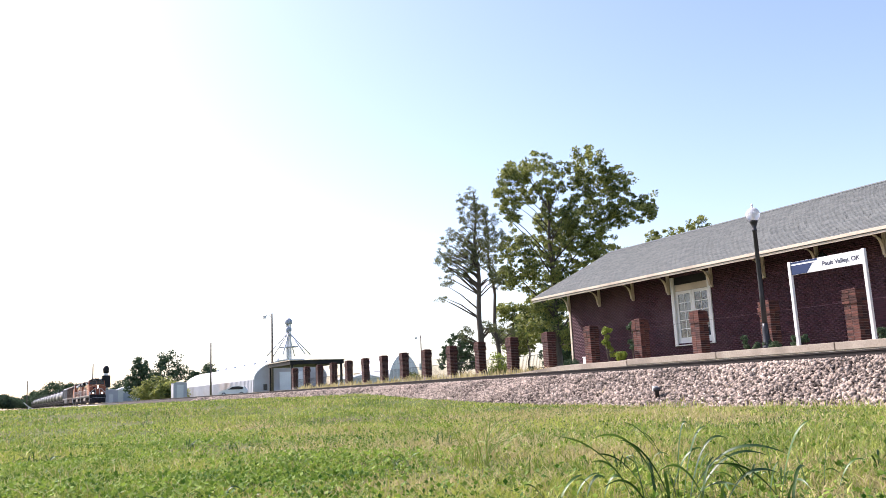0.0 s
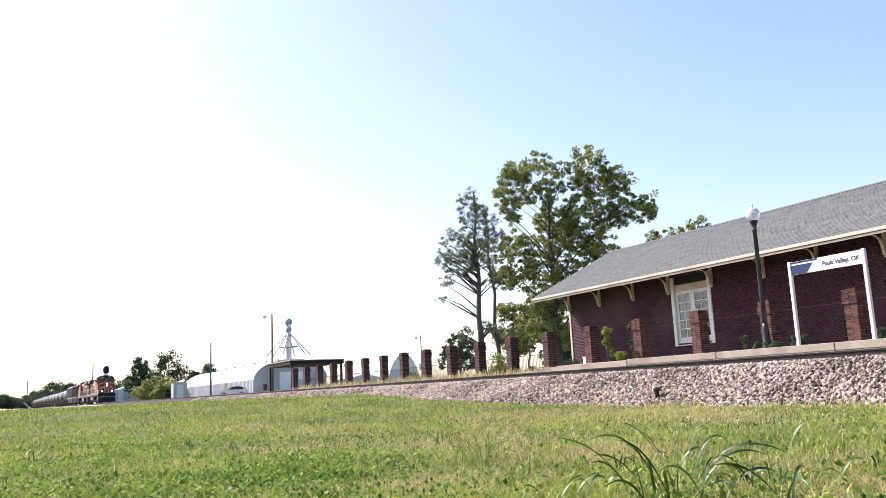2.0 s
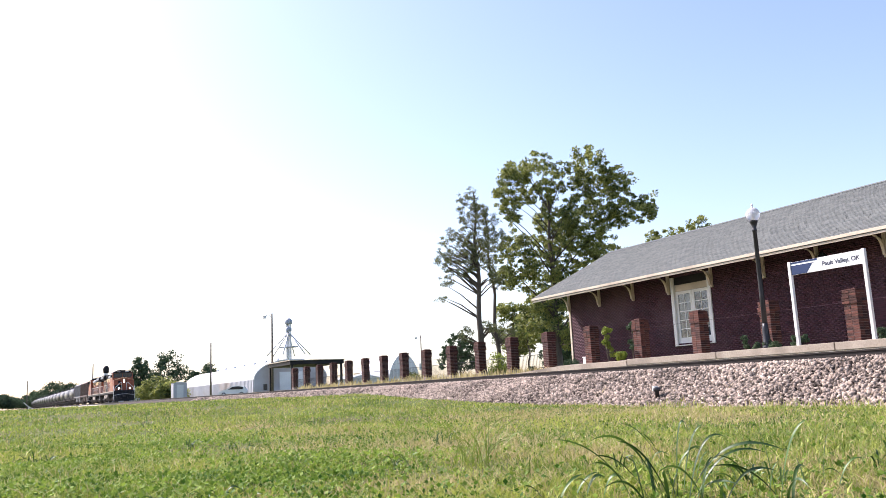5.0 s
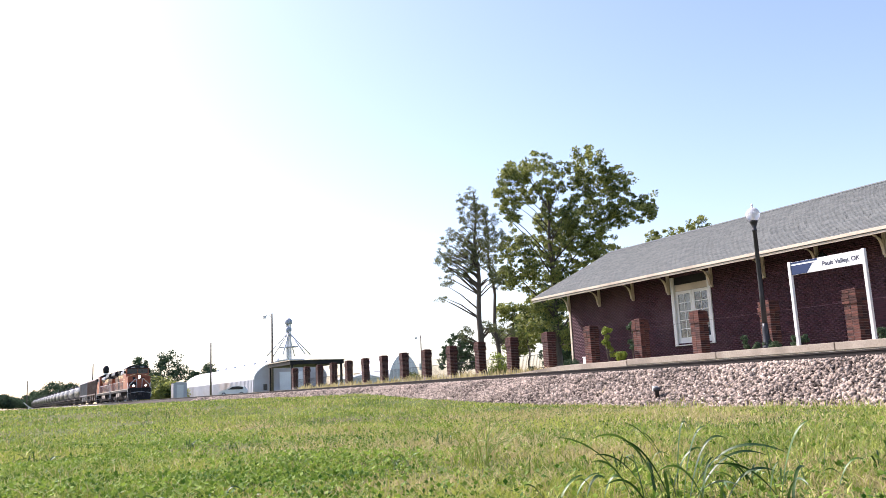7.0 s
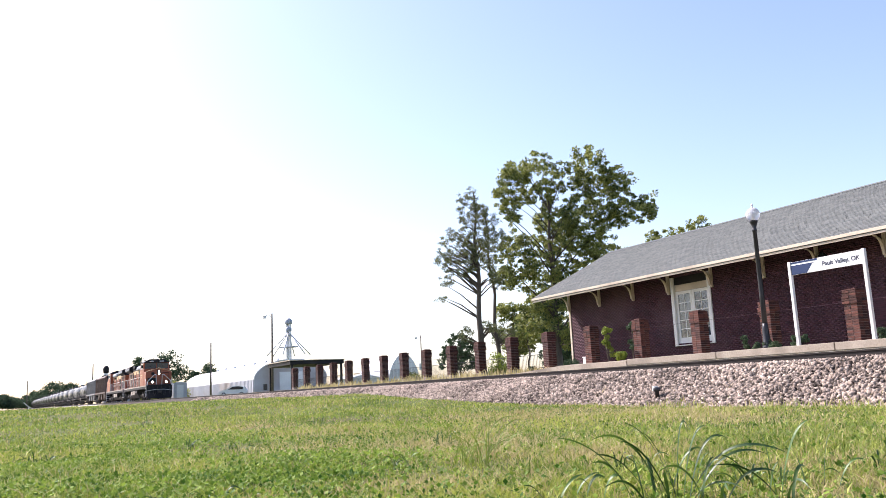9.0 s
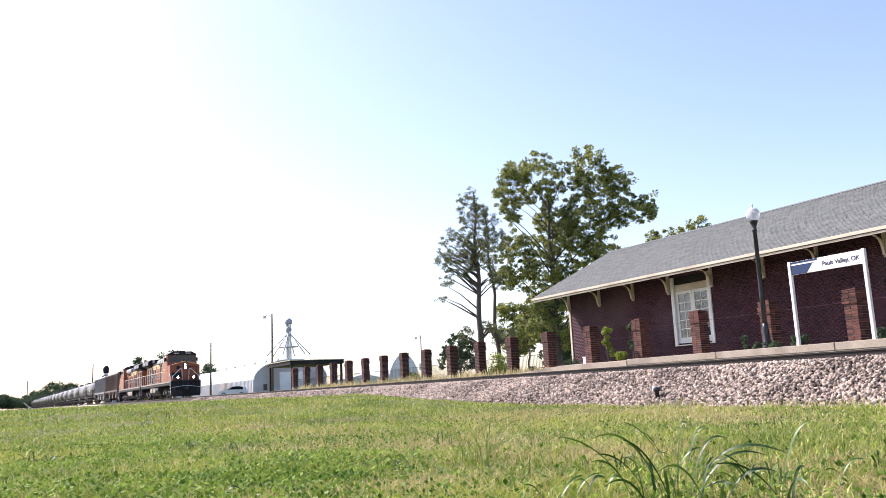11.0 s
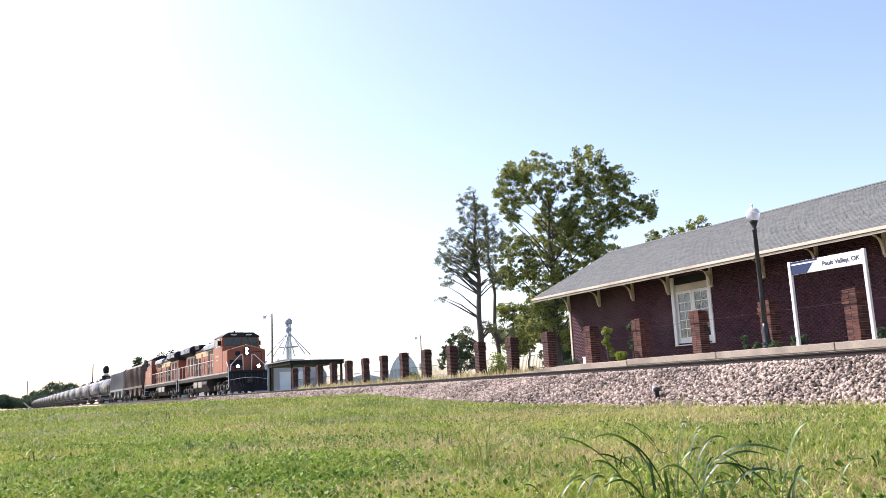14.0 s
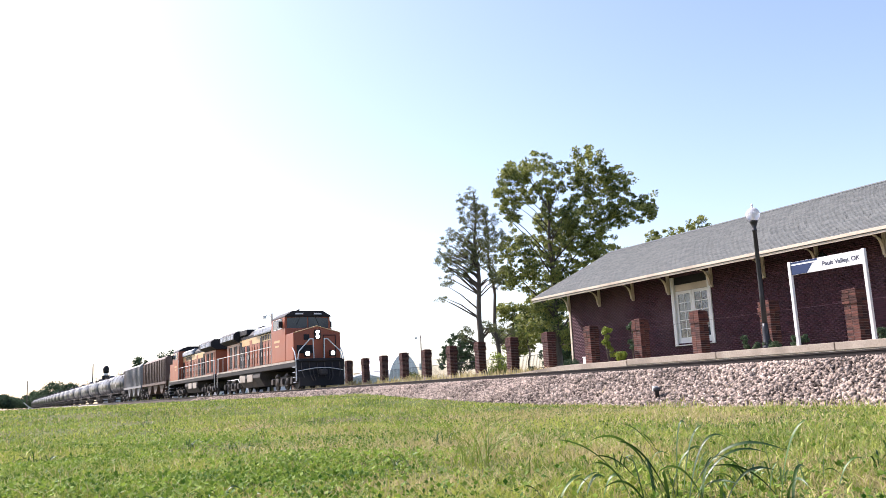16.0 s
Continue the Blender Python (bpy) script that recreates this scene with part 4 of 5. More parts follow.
def dryness(x, y):
    d = np.zeros_like(x)
    for cx, cy, r in DRY_SPOTS:
        d = np.maximum(d, np.exp(-((x - cx) ** 2 + (y - cy) ** 2) / (r * r)))
    wave = 0.5 + 0.5 * np.sin(1.7 * x + 0.6 * y) * np.sin(1.3 * y - 0.8 * x + 1)
    return np.clip(d * (0.6 + 0.6 * wave) + 0.10 * wave, 0, 1)


def plots(n, seed, az, dist):
    rs = np.random.RandomState(seed)
    a = np.radians(az[0] + (az[1] - az[0]) * rs.rand(n))
    d = dist[0] * (dist[1] / dist[0]) ** rs.rand(n)
    return rs, d * np.sin(a), d * np.cos(a), d


def blades(name, n, seed, az, dist, hgt, wid, material, label, lean=0.6, ymax=13.4, ymin=-50, dry=0.0):
    """Bent two-piece grass blades; dry above 0 keeps them to dry spots, below 0 out of them."""
    rs, x, y, d = plots(n, seed, az, dist)
    patch = np.sin(0.8 * x + 1.1 * y) * np.sin(0.6 * y - 0.9 * x + 2) + 0.4 * np.sin(2.7 * x + 0.7) * np.sin(2.1 * y)
    keep = (y < ymax + 0.25 * rs.randn(n)) & (y > ymin) & (rs.rand(n) < 0.82 + 0.35 * patch)
    if dry:
        w = dryness(x, y)
        keep &= rs.rand(n) < (w * dry if dry > 0 else 1 + dry * w)
    x, y, d, patch = x[keep], y[keep], d[keep], patch[keep]
    n = len(x)
    z = ground_z(x, y) - 0.005
    h = hgt * (0.45 + 0.9 * rs.rand(n) ** 1.6) * (1 + 0.3 * patch)
    w = np.maximum(wid, d * 0.0006) * (0.7 + 0.6 * rs.rand(n))
    t = rs.rand(n) * 6.283
    wx, wy = np.cos(t) * w, np.sin(t) * w
    b = rs.rand(n) * 6.283
    k = h * lean * rs.rand(n)
    lx, ly = np.cos(b) * k, np.sin(b) * k
    P = lambda fx, fz, s: np.stack([x + lx * fx + s * wx, y + ly * fx + s * wy, z + h * fz], -1)
    v = np.stack([P(0, 0, -1), P(0, 0, 1), P(0.4, 0.62, 0.75), P(0.4, 0.62, -0.75), P(1.25, 0.98, 0.15), P(1.25, 0.98, -0.15)], 1).reshape(-1, 3)
    f = (np.array([(0, 1, 2, 3), (3, 2, 4, 5)])[None] + 6 * np.arange(n)[:, None, None]).reshape(-1, 4)
    tagged(mesh_arrays(name, v, f, material), label, "grass", kind="stuff")


def clover(name, n, seed, az, dist, hgt, size, label):
    """Low plants of three or four broad leaflets tilted about a stalk's tip."""
    rs, x, y, d = plots(n, seed, az, dist)
    keep = (y < 11.5) & (rs.rand(n) < 1 - 0.9 * dryness(x, y)) & (rs.rand(n) < 0.65 + 0.6 * np.sin(1.9 * x + 0.5) * np.sin(2.3 * y - 0.4 * x))
    # thickest in the moister west end of the lawn
    keep &= rs.rand(n) < 0.14 + 0.86 * smooth_step(-52, -76, np.degrees(np.arctan2(x, y)))
    x, y, d = x[keep], y[keep], d[keep]
    n = len(x)
    z = ground_z(x, y) + hgt * (0.2 + rs.rand(n))
    vs = []
    r = np.maximum(size * (0.55 + 0.9 * rs.rand(n)), d * 0.0012)
    a0 = rs.rand(n) * 6.283
    for k in range(3):
        a = a0 + 2.094 * k + 0.3 * rs.randn(n)
        tilt = 0.15 + 0.75 * rs.randn(n)
        ux, uy, uz = np.cos(a) * np.cos(tilt), np.sin(a) * np.cos(tilt), np.sin(tilt)
        sx, sy = -np.sin(a), np.cos(a)
        q = lambda f, g: np.stack([x + r * (ux * f + sx * g), y + r * (uy * f + sy * g), z + r * uz * f], -1)
        vs.append(np.stack([q(0.05, 0), q(0.6, 0.42), q(1.1, 0.0), q(0.6, -0.42)], 1))
    v = np.concatenate(vs).reshape(-1, 3)
    f = np.arange(len(v)).reshape(-1, 4)
    tagged(mesh_arrays(name, v, f, M_CLOVER), label, "clover", kind="stuff")


blades("lawn_grass", 190000, 11, (-93, -30), (2.4, 45), 0.055, 0.0040, M_BLADE, "short green lawn grass blades", 1.2, dry=-0.75)
blades("lawn_grass", 70000, 19, (-30, 267), (0.5, 30), 0.05, 0.005, M_BLADE, "short green lawn grass round about", 1.2)
blades("lawn_grass", 12000, 20, (-93, -30), (0.5, 2.4), 0.05, 0.005, M_BLADE, "short green lawn grass close by", 1.2)
blades("lawn_grass", 26000, 12, (-93, -30), (2.4, 40), 0.06, 0.003, M_DRY, "dry straw-coloured grass among the lawn", 1.1)
blades("dry_grass", 150000, 16, (-80, -30), (2.4, 30), 0.05, 0.003, M_DRY, "dry straw-coloured patches in the lawn", 1.3, dry=1.0)
clover("clover_patch", 130000, 13, (-93, -30), (2.6, 26), 0.045, 0.022, "dark green clover and broad weeds in the lawn")
blades("verge_grass", 14000, 14, (-72, -55), (22, 75), 0.30, 0.004, M_DRY, "dry straw-coloured grass behind the track", 0.8, 22.5, 18.9)
blades("toe_grass", 9000, 17, (-72, -33), (14, 45), 0.17, 0.004, M_DRY, "dry grass at the foot of the ballast", 0.8, 13.7, 12.0)
blades("toe_grass", 14000, 15, (-72, -33), (14, 45), 0.16, 0.004, M_BLADE, "longer grass at the foot of the ballast", 0.7, 13.5, 12.3)


def leaf_blade(parent, az, reach, rise, droop, width, base=(0, 0), material=None):
    """One arching grass leaf, folded along its rib."""
    bm = bmesh.new()
    n = 14
    rows = []
    d = Vector((math.cos(az), math.sin(az), 0))
    s = Vector((-d.y, d.x, 0))
    for i in range(n + 1):
        u = i / n
        c = Vector((base[0], base[1], 0)) + d * reach * (u ** 1.35) + Vector((0, 0, rise * math.sin(min(u * droop, 2.9)) / math.sin(min(droop, 1.5707))))
        w = width * (0.5 + 0.9 * u) * (1 - u ** 2.4) + 0.0006
        tw = s * math.cos(1.1 * u) + Vector((0, 0, 1)) * math.sin(1.1 * u)
        rows.append([bm.verts.new(c - tw * w), bm.verts.new(c - Vector((0, 0, w * 0.5))), bm.verts.new(c + tw * w)])
    for a, b in zip(rows, rows[1:]):
        for k in (0, 1):
            bm.faces.new((a[k], a[k + 1], b[k + 1], b[k])).smooth = True
    part("leaf", bm, material or M_WEED, parent)


SWAY = []


def weed_clump(px, d, leaves, label, material=None):
    """A clump whose leaves are (offset across, turn, reach, rise, droop, half width); turn 0 points across to the east side."""
    x, y = polar(px, d)
    e = thing("tall_grass_clump", pose(x, y, float(ground_z(x, y)) - 0.01), label, "grass clump", "tall grass clumps")
    across = math.atan2(-x, y)
    for u, turn, reach, rise, droop, w in leaves:
        leaf_blade(e, across + radians(turn), reach, rise, droop, w, (u * math.cos(across), u * math.sin(across)), material)
    SWAY.append((e, (0.5 + 0.7 * abs(math.sin(px)), 0.5 + 0.7 * abs(math.cos(px)))))


def tuft(px, d, n, size, seed, wide=0.005, spread=0.05):
    rs = random.Random(seed)
    return px, d, [(rs.uniform(-spread, spread), rs.uniform(0, 360), size * rs.uniform(0.3, 1.0), size * rs.uniform(0.45, 1.05), rs.uniform(1.5, 2.5), wide * rs.uniform(0.6, 1.3)) for _ in range(n)]


TALL = "tall arching green grass clump rising from the lawn"
weed_clump(1132, 3.4, [(-0.08, 172, 0.32, 0.29, 1.55, 0.009), (0.02, 190, 0.27, 0.30, 1.9, 0.010), (-0.06, 150, 0.08, 0.27, 1.5, 0.007), (0.04, 200, 0.19, 0.28, 1.5, 0.008), (0.07, 165, 0.20, 0.34, 1.5, 0.008), (0.06, 20, 0.09, 0.34, 2.3, 0.007), (0.08, 10, 0.11, 0.32, 1.6, 0.010), (0.09, -8, 0.38, 0.25, 2.1, 0.010), (0.12, 15, 0.30, 0.22, 2.0, 0.008), (0.03, 260, 0.10, 0.16, 1.9, 0.008), (-0.02, 100, 0.16, 0.20, 2.0, 0.008), (0.14, -30, 0.10, 0.20, 1.6, 0.008), (-0.05, 215, 0.20, 0.13, 2.2, 0.009), (0.10, 330, 0.22, 0.12, 2.1, 0.008), (0.0, 185, 0.12, 0.26, 1.6, 0.008), (0.05, 175, 0.10, 0.30, 1.5, 0.007), (0.03, 5, 0.14, 0.24, 1.7, 0.009), (0.10, 20, 0.18, 0.28, 1.9, 0.008), (-0.03, 170, 0.22, 0.22, 1.7, 0.009), (0.06, 160, 0.07, 0.24, 1.5, 0.007), (0.12, 0, 0.07, 0.22, 1.5, 0.007), (-0.10, 195, 0.16, 0.20, 1.8, 0.009)], TALL)
weed_clump(1327, 3.4, [(0.0, 165, 0.07, 0.31, 2.0, 0.008), (0.01, 8, 0.13, 0.32, 1.5, 0.011), (0.02, 190, 0.24, 0.17, 1.8, 0.009), (-0.05, 175, 0.15, 0.20, 1.6, 0.007), (-0.03, 20, 0.05, 0.17, 1.5, 0.007), (0.05, 60, 0.12, 0.15, 1.9, 0.008), (0.03, 300, 0.16, 0.12, 2.2, 0.008)], TALL)
weed_clump(1222, 3.35, [(0.0, 170, 0.05, 0.24, 1.7, 0.007), (0.03, 5, 0.20, 0.16, 2.0, 0.009), (-0.03, 200, 0.18, 0.18, 2.1, 0.009), (0.05, 140, 0.10, 0.14, 1.6, 0.008), (0.02, 280, 0.16, 0.12, 2.1, 0.008), (-0.05, 40, 0.08, 0.20, 1.6, 0.007)], TALL)
weed_clump(982, 3.5, [(0.0, 15, 0.12, 0.14, 1.6, 0.008), (0.05, 20, 0.10, 0.13, 2.1, 0.010), (-0.06, 30, 0.13, 0.13, 1.6, 0.009), (-0.10, 160, 0.1, 0.10, 1.8, 0.008), (0.10, 170, 0.08, 0.12, 1.9, 0.008), (0.12, 10, 0.1, 0.13, 2.2, 0.010)], "low arching grass leaves beside the tall clump")
weed_clump(1407, 3.7, [(0.0, 20, 0.05, 0.24, 1.5, 0.003), (-0.06, 150, 0.06, 0.18, 1.5, 0.006), (0.05, 20, 0.12, 0.14, 1.9, 0.006), (0.10, 160, 0.10, 0.10, 2.0, 0.006)], "thin grass stems beside the tall clump")
THIN = "loose tuft of thin yellowing grass in the lawn"
for i, (px, d, n, size) in enumerate(((830, 5.2, 34, 0.30), (845, 5.7, 26, 0.25), (812, 5.4, 18, 0.22))):
    weed_clump(*tuft(px, d, n, size, 40 + i, 0.0035, 0.09), THIN, M_DRY if i == 1 else M_BLADE)
for i, (px, d, n, size) in enumerate(((300, 16.0, 8, 0.25), (258, 15.0, 7, 0.22), (75, 8.4, 16, 0.14), (345, 8.8, 14, 0.11), (420, 8.2, 12, 0.10), (455, 10.0, 10, 0.14), (290, 4.0, 18, 0.10), (400, 4.2, 16, 0.10), (690, 5.4, 9, 0.12), (770, 7.5, 10, 0.16), (1090, 4.6, 10, 0.14), (1540, 4.4, 12, 0.14), (1300, 3.9, 14, 0.12), (560, 12.0, 10, 0.2))):
    weed_clump(*tuft(px, d, n, size, 60 + i, 0.006, 0.1), "small tuft of coarse green grass in the lawn")


# ---- trees ----
def leaf_cloud(centres, radii, per, size, seed, flat=0.75, stretch=1.0):
    rs = np.random.RandomState(seed)
    c = np.repeat(np.array(centres), per, 0)
    r = np.repeat(np.array(radii), per)
    n = len(c)
    g = rs.randn(n, 3)
    g = g / np.linalg.norm(g, axis=1)[:, None] * (rs.rand(n, 1) ** 0.45)
    p = c + g * r[:, None] * np.array([1, 1, flat])
    u = rs.randn(n, 3)
    u /= np.linalg.norm(u, axis=1)[:, None]
    w = np.cross(u, rs.randn(n, 3))
    w /= np.linalg.norm(w, axis=1)[:, None]
    s = size * (0.6 + 0.8 * rs.rand(n, 1))
    v = np.stack([p - u * s * stretch, p + w * s * 0.45 / stretch, p + u * s * stretch, p - w * s * 0.45 / stretch], 1).reshape(-1, 3)
    return v, np.arange(4 * n).reshape(-1, 4)


def tree(name, x, y, h, blobs, seed, material, label, trunk_r, clump=0.9, n_clumps=150, per=60, size=0.2, trunk_top=0.8, z0=0.0, stretch=1.0, bend=0.0, rise=0.8, limbs=0.3, flat=0.7):
    """Trunk and rising limbs that reach leaf clumps filling rough lobes: blobs of (dx, dy, z, rx, ry, rz)."""
    rs = random.Random(seed)
    e = thing(name, pose(x, y, z0), label, "tree")
    bm = bmesh.new()
    N = 12
    H = h * trunk_top
    pts = [Vector((bend * (i / N) ** 2 + 0.10 * math.sin(1.6 * i + seed), 0.1 * math.sin(1.3 * i), H * i / N)) for i in range(N + 1)]
    rad = [trunk_r * (1.25 if i == 0 else 1 - 0.82 * i / N) for i in range(N + 1)]
    for i in range(N):
        tube(pts[i], pts[i + 1], rad[i], rad[i + 1], 9, bm, False)
    cs, rr = [], []
    tot = sum(b[3] * b[5] for b in blobs)
    for b in blobs:
        for _ in range(max(2, int(n_clumps * b[3] * b[5] / tot))):
            d = Vector((rs.gauss(0, 1), rs.gauss(0, 1), rs.gauss(0, 1))).normalized() * rs.uniform(0.25, 1.0) ** 0.6
            c = Vector((b[0] + d.x * b[3], b[1] + d.y * b[4], b[2] + d.z * b[5]))
            cs.append(tuple(c))
            rr.append(clump * rs.uniform(0.55, 1.3))
            side = math.hypot(c.x, c.y)
            if rs.random() < limbs and side < 0.3 * h:
                at = min(N - 1.01, max(2.0, (c.z - rise * side * rs.uniform(0.7, 1.2)) / H * N))
                k = int(at)
                s = pts[k].lerp(pts[k + 1], at - k)
                m = s.lerp(c, 0.55) + Vector((rs.uniform(-0.2, 0.2), rs.uniform(-0.2, 0.2), 0.15))
                r = max(0.02, rad[k] * 0.34)
                tube(s, m, r, r * 0.6, 5, bm, False)
                tube(m, c, r * 0.6, 0.012, 5, bm, False)
    part("trunk", bm, M_BARK, e, "dark branching trunk")
    v, f = leaf_cloud(cs, rr, per, size, seed, flat, stretch)
    ob = mesh_arrays("crown", v, f, material)
    ob.parent = e
    return e


def lobes(bearing_px, d, rows):
    """Lobes given by reach across and away, height and half sizes, turned to stand across the bearing."""
    a = radians(-61.732) + math.atan((bearing_px - 784) / 1445)
    c, s = math.cos(a), math.sin(a)
    return [(u * c + w * s, -u * s + w * c, z, r, r, rz) for u, w, z, r, rz in rows]


x, y = polar(975, 76)
tree("broadleaf_tree", x, y, 20, lobes(975, 76, [(-0.8, 0.5, 18.75, 2.9, 2.68), (-3.5, -0.8, 17.10, 1.4, 2.99), (-2.8, -0.6, 19.78, 0.7, 0.93), (4.0, 0.4, 18.95, 2.1, 2.88), (6.3, 0.0, 17.41, 1.7, 1.96), (7.2, -0.6, 14.83, 2.4, 1.54), (9.2, 0.2, 15.45, 0.8, 1.44), (3.2, -1.0, 14.01, 2.8, 3.09), (0.4, 1.5, 13.80, 2.4, 3.30), (-3.1, -1.2, 10.92, 1.9, 2.88), (-0.5, 0.4, 9.27, 2.6, 2.68), (-4.3, -0.6, 9.48, 1.0, 1.24), (4.2, 0.5, 10.09, 3.4, 3.09), (-1.8, 0.0, 5.36, 2.0, 2.06), (1.2, 0.6, 5.15, 2.2, 2.68)]), 21, M_LEAF, "tall full green broadleaf tree behind the depot", 0.42, 0.42, 1700, 40, 0.135, 0.85, limbs=0.03, rise=1.1)
x, y = polar(843, 69)
tree("pine_tree", x, y, 16.6, lobes(843, 69, [(-0.5, 0, 14.32, 1.1, 2.22), (-1.7, 0.3, 11.54, 1.5, 1.67), (0.1, 0.2, 11.10, 1.4, 2.00), (-3.0, -0.3, 10.43, 0.7, 0.67), (-1.5, -0.4, 9.66, 1.7, 0.89), (-3.1, 0.3, 7.10, 0.6, 0.28), (-2.6, 0.5, 8.66, 0.9, 0.44), (-1.2, 0.1, 4.11, 0.7, 0.67), (1.3, 0.3, 8.77, 0.5, 0.78), (1.2, 0, 4.44, 0.9, 0.44)]), 22, M_NEEDLE, "tall sparse pine tree with bare lower trunk", 0.30, 0.26, 520, 22, 0.085, 0.97, stretch=1.8, limbs=0.22, rise=0.8)
x, y = polar(872, 72)
tree("pine_tree", x, y, 16.0, lobes(872, 72, [(-0.8, 0, 14.87, 0.8, 1.33), (-0.2, 0.2, 13.99, 0.9, 1.44), (-0.5, 0.1, 11.10, 1.2, 2.11), (0.6, 0.1, 12.43, 0.8, 1.00), (0.2, 0, 9.10, 0.9, 1.11), (-0.5, 0, 4.66, 1.2, 0.67), (0.9, 0, 4.00, 1.0, 0.78)]), 23, M_NEEDLE, "slender leaning pine tree beside a taller one", 0.22, 0.26, 330, 22, 0.085, 0.95, bend=-1.2, stretch=1.8, limbs=0.18, rise=0.8)
x, y = polar(1205, 84)
tree("broadleaf_tree", x, y, 16, lobes(1205, 84, [(-2.6, 0, 13.4, 0.9, 1.0), (-1.0, 0.3, 13.6, 0.9, 0.9), (0.8, 0, 14.0, 1.0, 0.9), (2.2, 0.2, 14.6, 0.8, 0.8), (0, 0, 11.0, 3.6, 2.2)]), 24, M_LEAF, "green treetop showing over the depot roof", 0.3, 0.42, 200, 34, 0.15, rise=0.9, limbs=0.25)
x, y = polar(900, 90)
tree("broadleaf_tree", x, y, 10, lobes(900, 90, [(-0.6, 0, 7.6, 1.4, 1.2), (1.4, 0.2, 6.0, 1.7, 1.5), (-1.0, 0, 5.0, 1.3, 1.0), (2.6, 0, 8.0, 1.4, 1.2), (0.6, 0, 3.6, 1.6, 0.8)]), 26, M_LEAF, "lower green tree filling in behind the pines", 0.2, 0.4, 330, 32, 0.14, 0.7, limbs=0.12)
x, y = polar(985, 86)
tree("broadleaf_tree", x, y, 11, lobes(985, 86, [(0, 0, 8.6, 2.4, 2.2), (-1.4, 0.2, 5.2, 1.8, 1.8), (1.4, 0, 4.4, 2.0, 2.2), (-0.4, 0, 2.4, 2.2, 1.4)]), 27, M_FARLEAF, "dark green tree close behind the depot", 0.25, 0.42, 420, 34, 0.15, 0.7, limbs=0.1)
for px, d, hh in ((925, 82, 6.5), (955, 80, 6.0), (905, 84, 5.0)):
    x, y = polar(px, d)
    tree("young_tree", x, y, hh, lobes(px, d, [(0, 0, hh * 0.86, 1.3, hh * 0.16), (-0.8, 0.2, hh * 0.68, 0.9, 0.6), (0.9, 0, hh * 0.7, 0.9, 0.7)]), 300 + px, M_LEAF, "slim young tree with bare stem behind the fence", 0.13, 0.4, 60, 30, 0.14, 0.9, limbs=0.3)
x, y = polar(806, 82)
tree("broadleaf_tree", x, y, 5.6, [(0, 0, 3.7, 1.7, 1.7, 1.5), (-1.0, -0.7, 2.4, 1.2, 1.2, 1.2), (0.9, 0.6, 2.2, 1.2, 1.2, 1.2)], 25, M_FARLEAF, "small dark green tree behind the fence", 0.12, 0.36, 150, 34, 0.13)
for k, (px, d, r, hh) in enumerate(((877, 47, 0.75, 0.9), (718, 60, 0.8, 0.5), (1062, 31.5, 0.22, 0.85), (1083, 31, 0.22, 0.18), (1105, 32, 0.24, 0.95), (1340, 25.8, 0.15, 0.15), (1385, 25.2, 0.15, 0.18), (1540, 23.9, 0.16, 0.18), (1000, 36, 0.4, 0.35), (1318, 26.3, 0.14, 0.12), (1352, 25.6, 0.2, 0.16), (1400, 25.2, 0.14, 0.2), (1300, 26.6, 0.12, 0.3), (860, 50, 0.5, 0.3), (930, 42, 0.35, 0.25))):
    x, y = polar(px, d)
    e = thing("shrub", pose(x, y, 0.03 if px < 1050 else 0.285), "yellow-green leafy shrub beside the fence" if k in (0, 2, 3) else "dark green leafy shrub beside the fence", "shrub")
    st = bmesh.new()
    cs = []
    for i in range(12):
        a = RNG.uniform(0, 6.28)
        c = (r * RNG.uniform(0, 0.8) * math.cos(a), r * RNG.uniform(0, 0.8) * math.sin(a), hh * RNG.uniform(0.3, 1.5))
        tube((0, 0, 0), c, 0.012, 0.006, 5, st, False)
        cs.append(c)
    part("stems", st, M_BARK, e)
    v, f = leaf_cloud(cs, [r * 0.5] * 12, 150, 0.035 if r < 0.5 else 0.06, 60 + k, 0.9)
    mesh_arrays("foliage", v, f, M_SHRUB if k in (0, 2, 3) else M_FARLEAF if k > 3 else M_LEAF).parent = e

# far trees to the left of the lot
for k, (px, d, h, w) in enumerate(((250, 250, 13.5, 3.2), (298, 255, 15.0, 5.2), (280, 240, 7.0, 5.0), (300, 170, 3.6, 2.6), (370, 260, 11.0, 3.2), (345, 265, 9, 3), (225, 330, 9.0, 7), (75, 520, 10, 6), (100, 500, 14, 8), (125, 480, 13.5, 6), (12, 560, 9, 8), (60, 600, 9, 7), (30, 640, 8, 6), (-25, 560, 11, 9))):
    x, y = polar(px, d)
    tree("broadleaf_tree", x, y, h, [(0, 0, h * 0.68, w * 0.75, w * 0.75, h * 0.27), (-w * 0.2, -w * 0.6, h * 0.36, w * 0.7, w * 0.7, h * 0.30), (w * 0.2, w * 0.6, h * 0.36, w * 0.75, w * 0.75, h * 0.32)], 70 + k, M_LEAF if k in (2, 3) else M_FARLEAF, "distant dark green broadleaf tree beyond the railway", 0.3, w * 0.27, 210, 30, 0.18 + d * 0.0005, limbs=0.1)


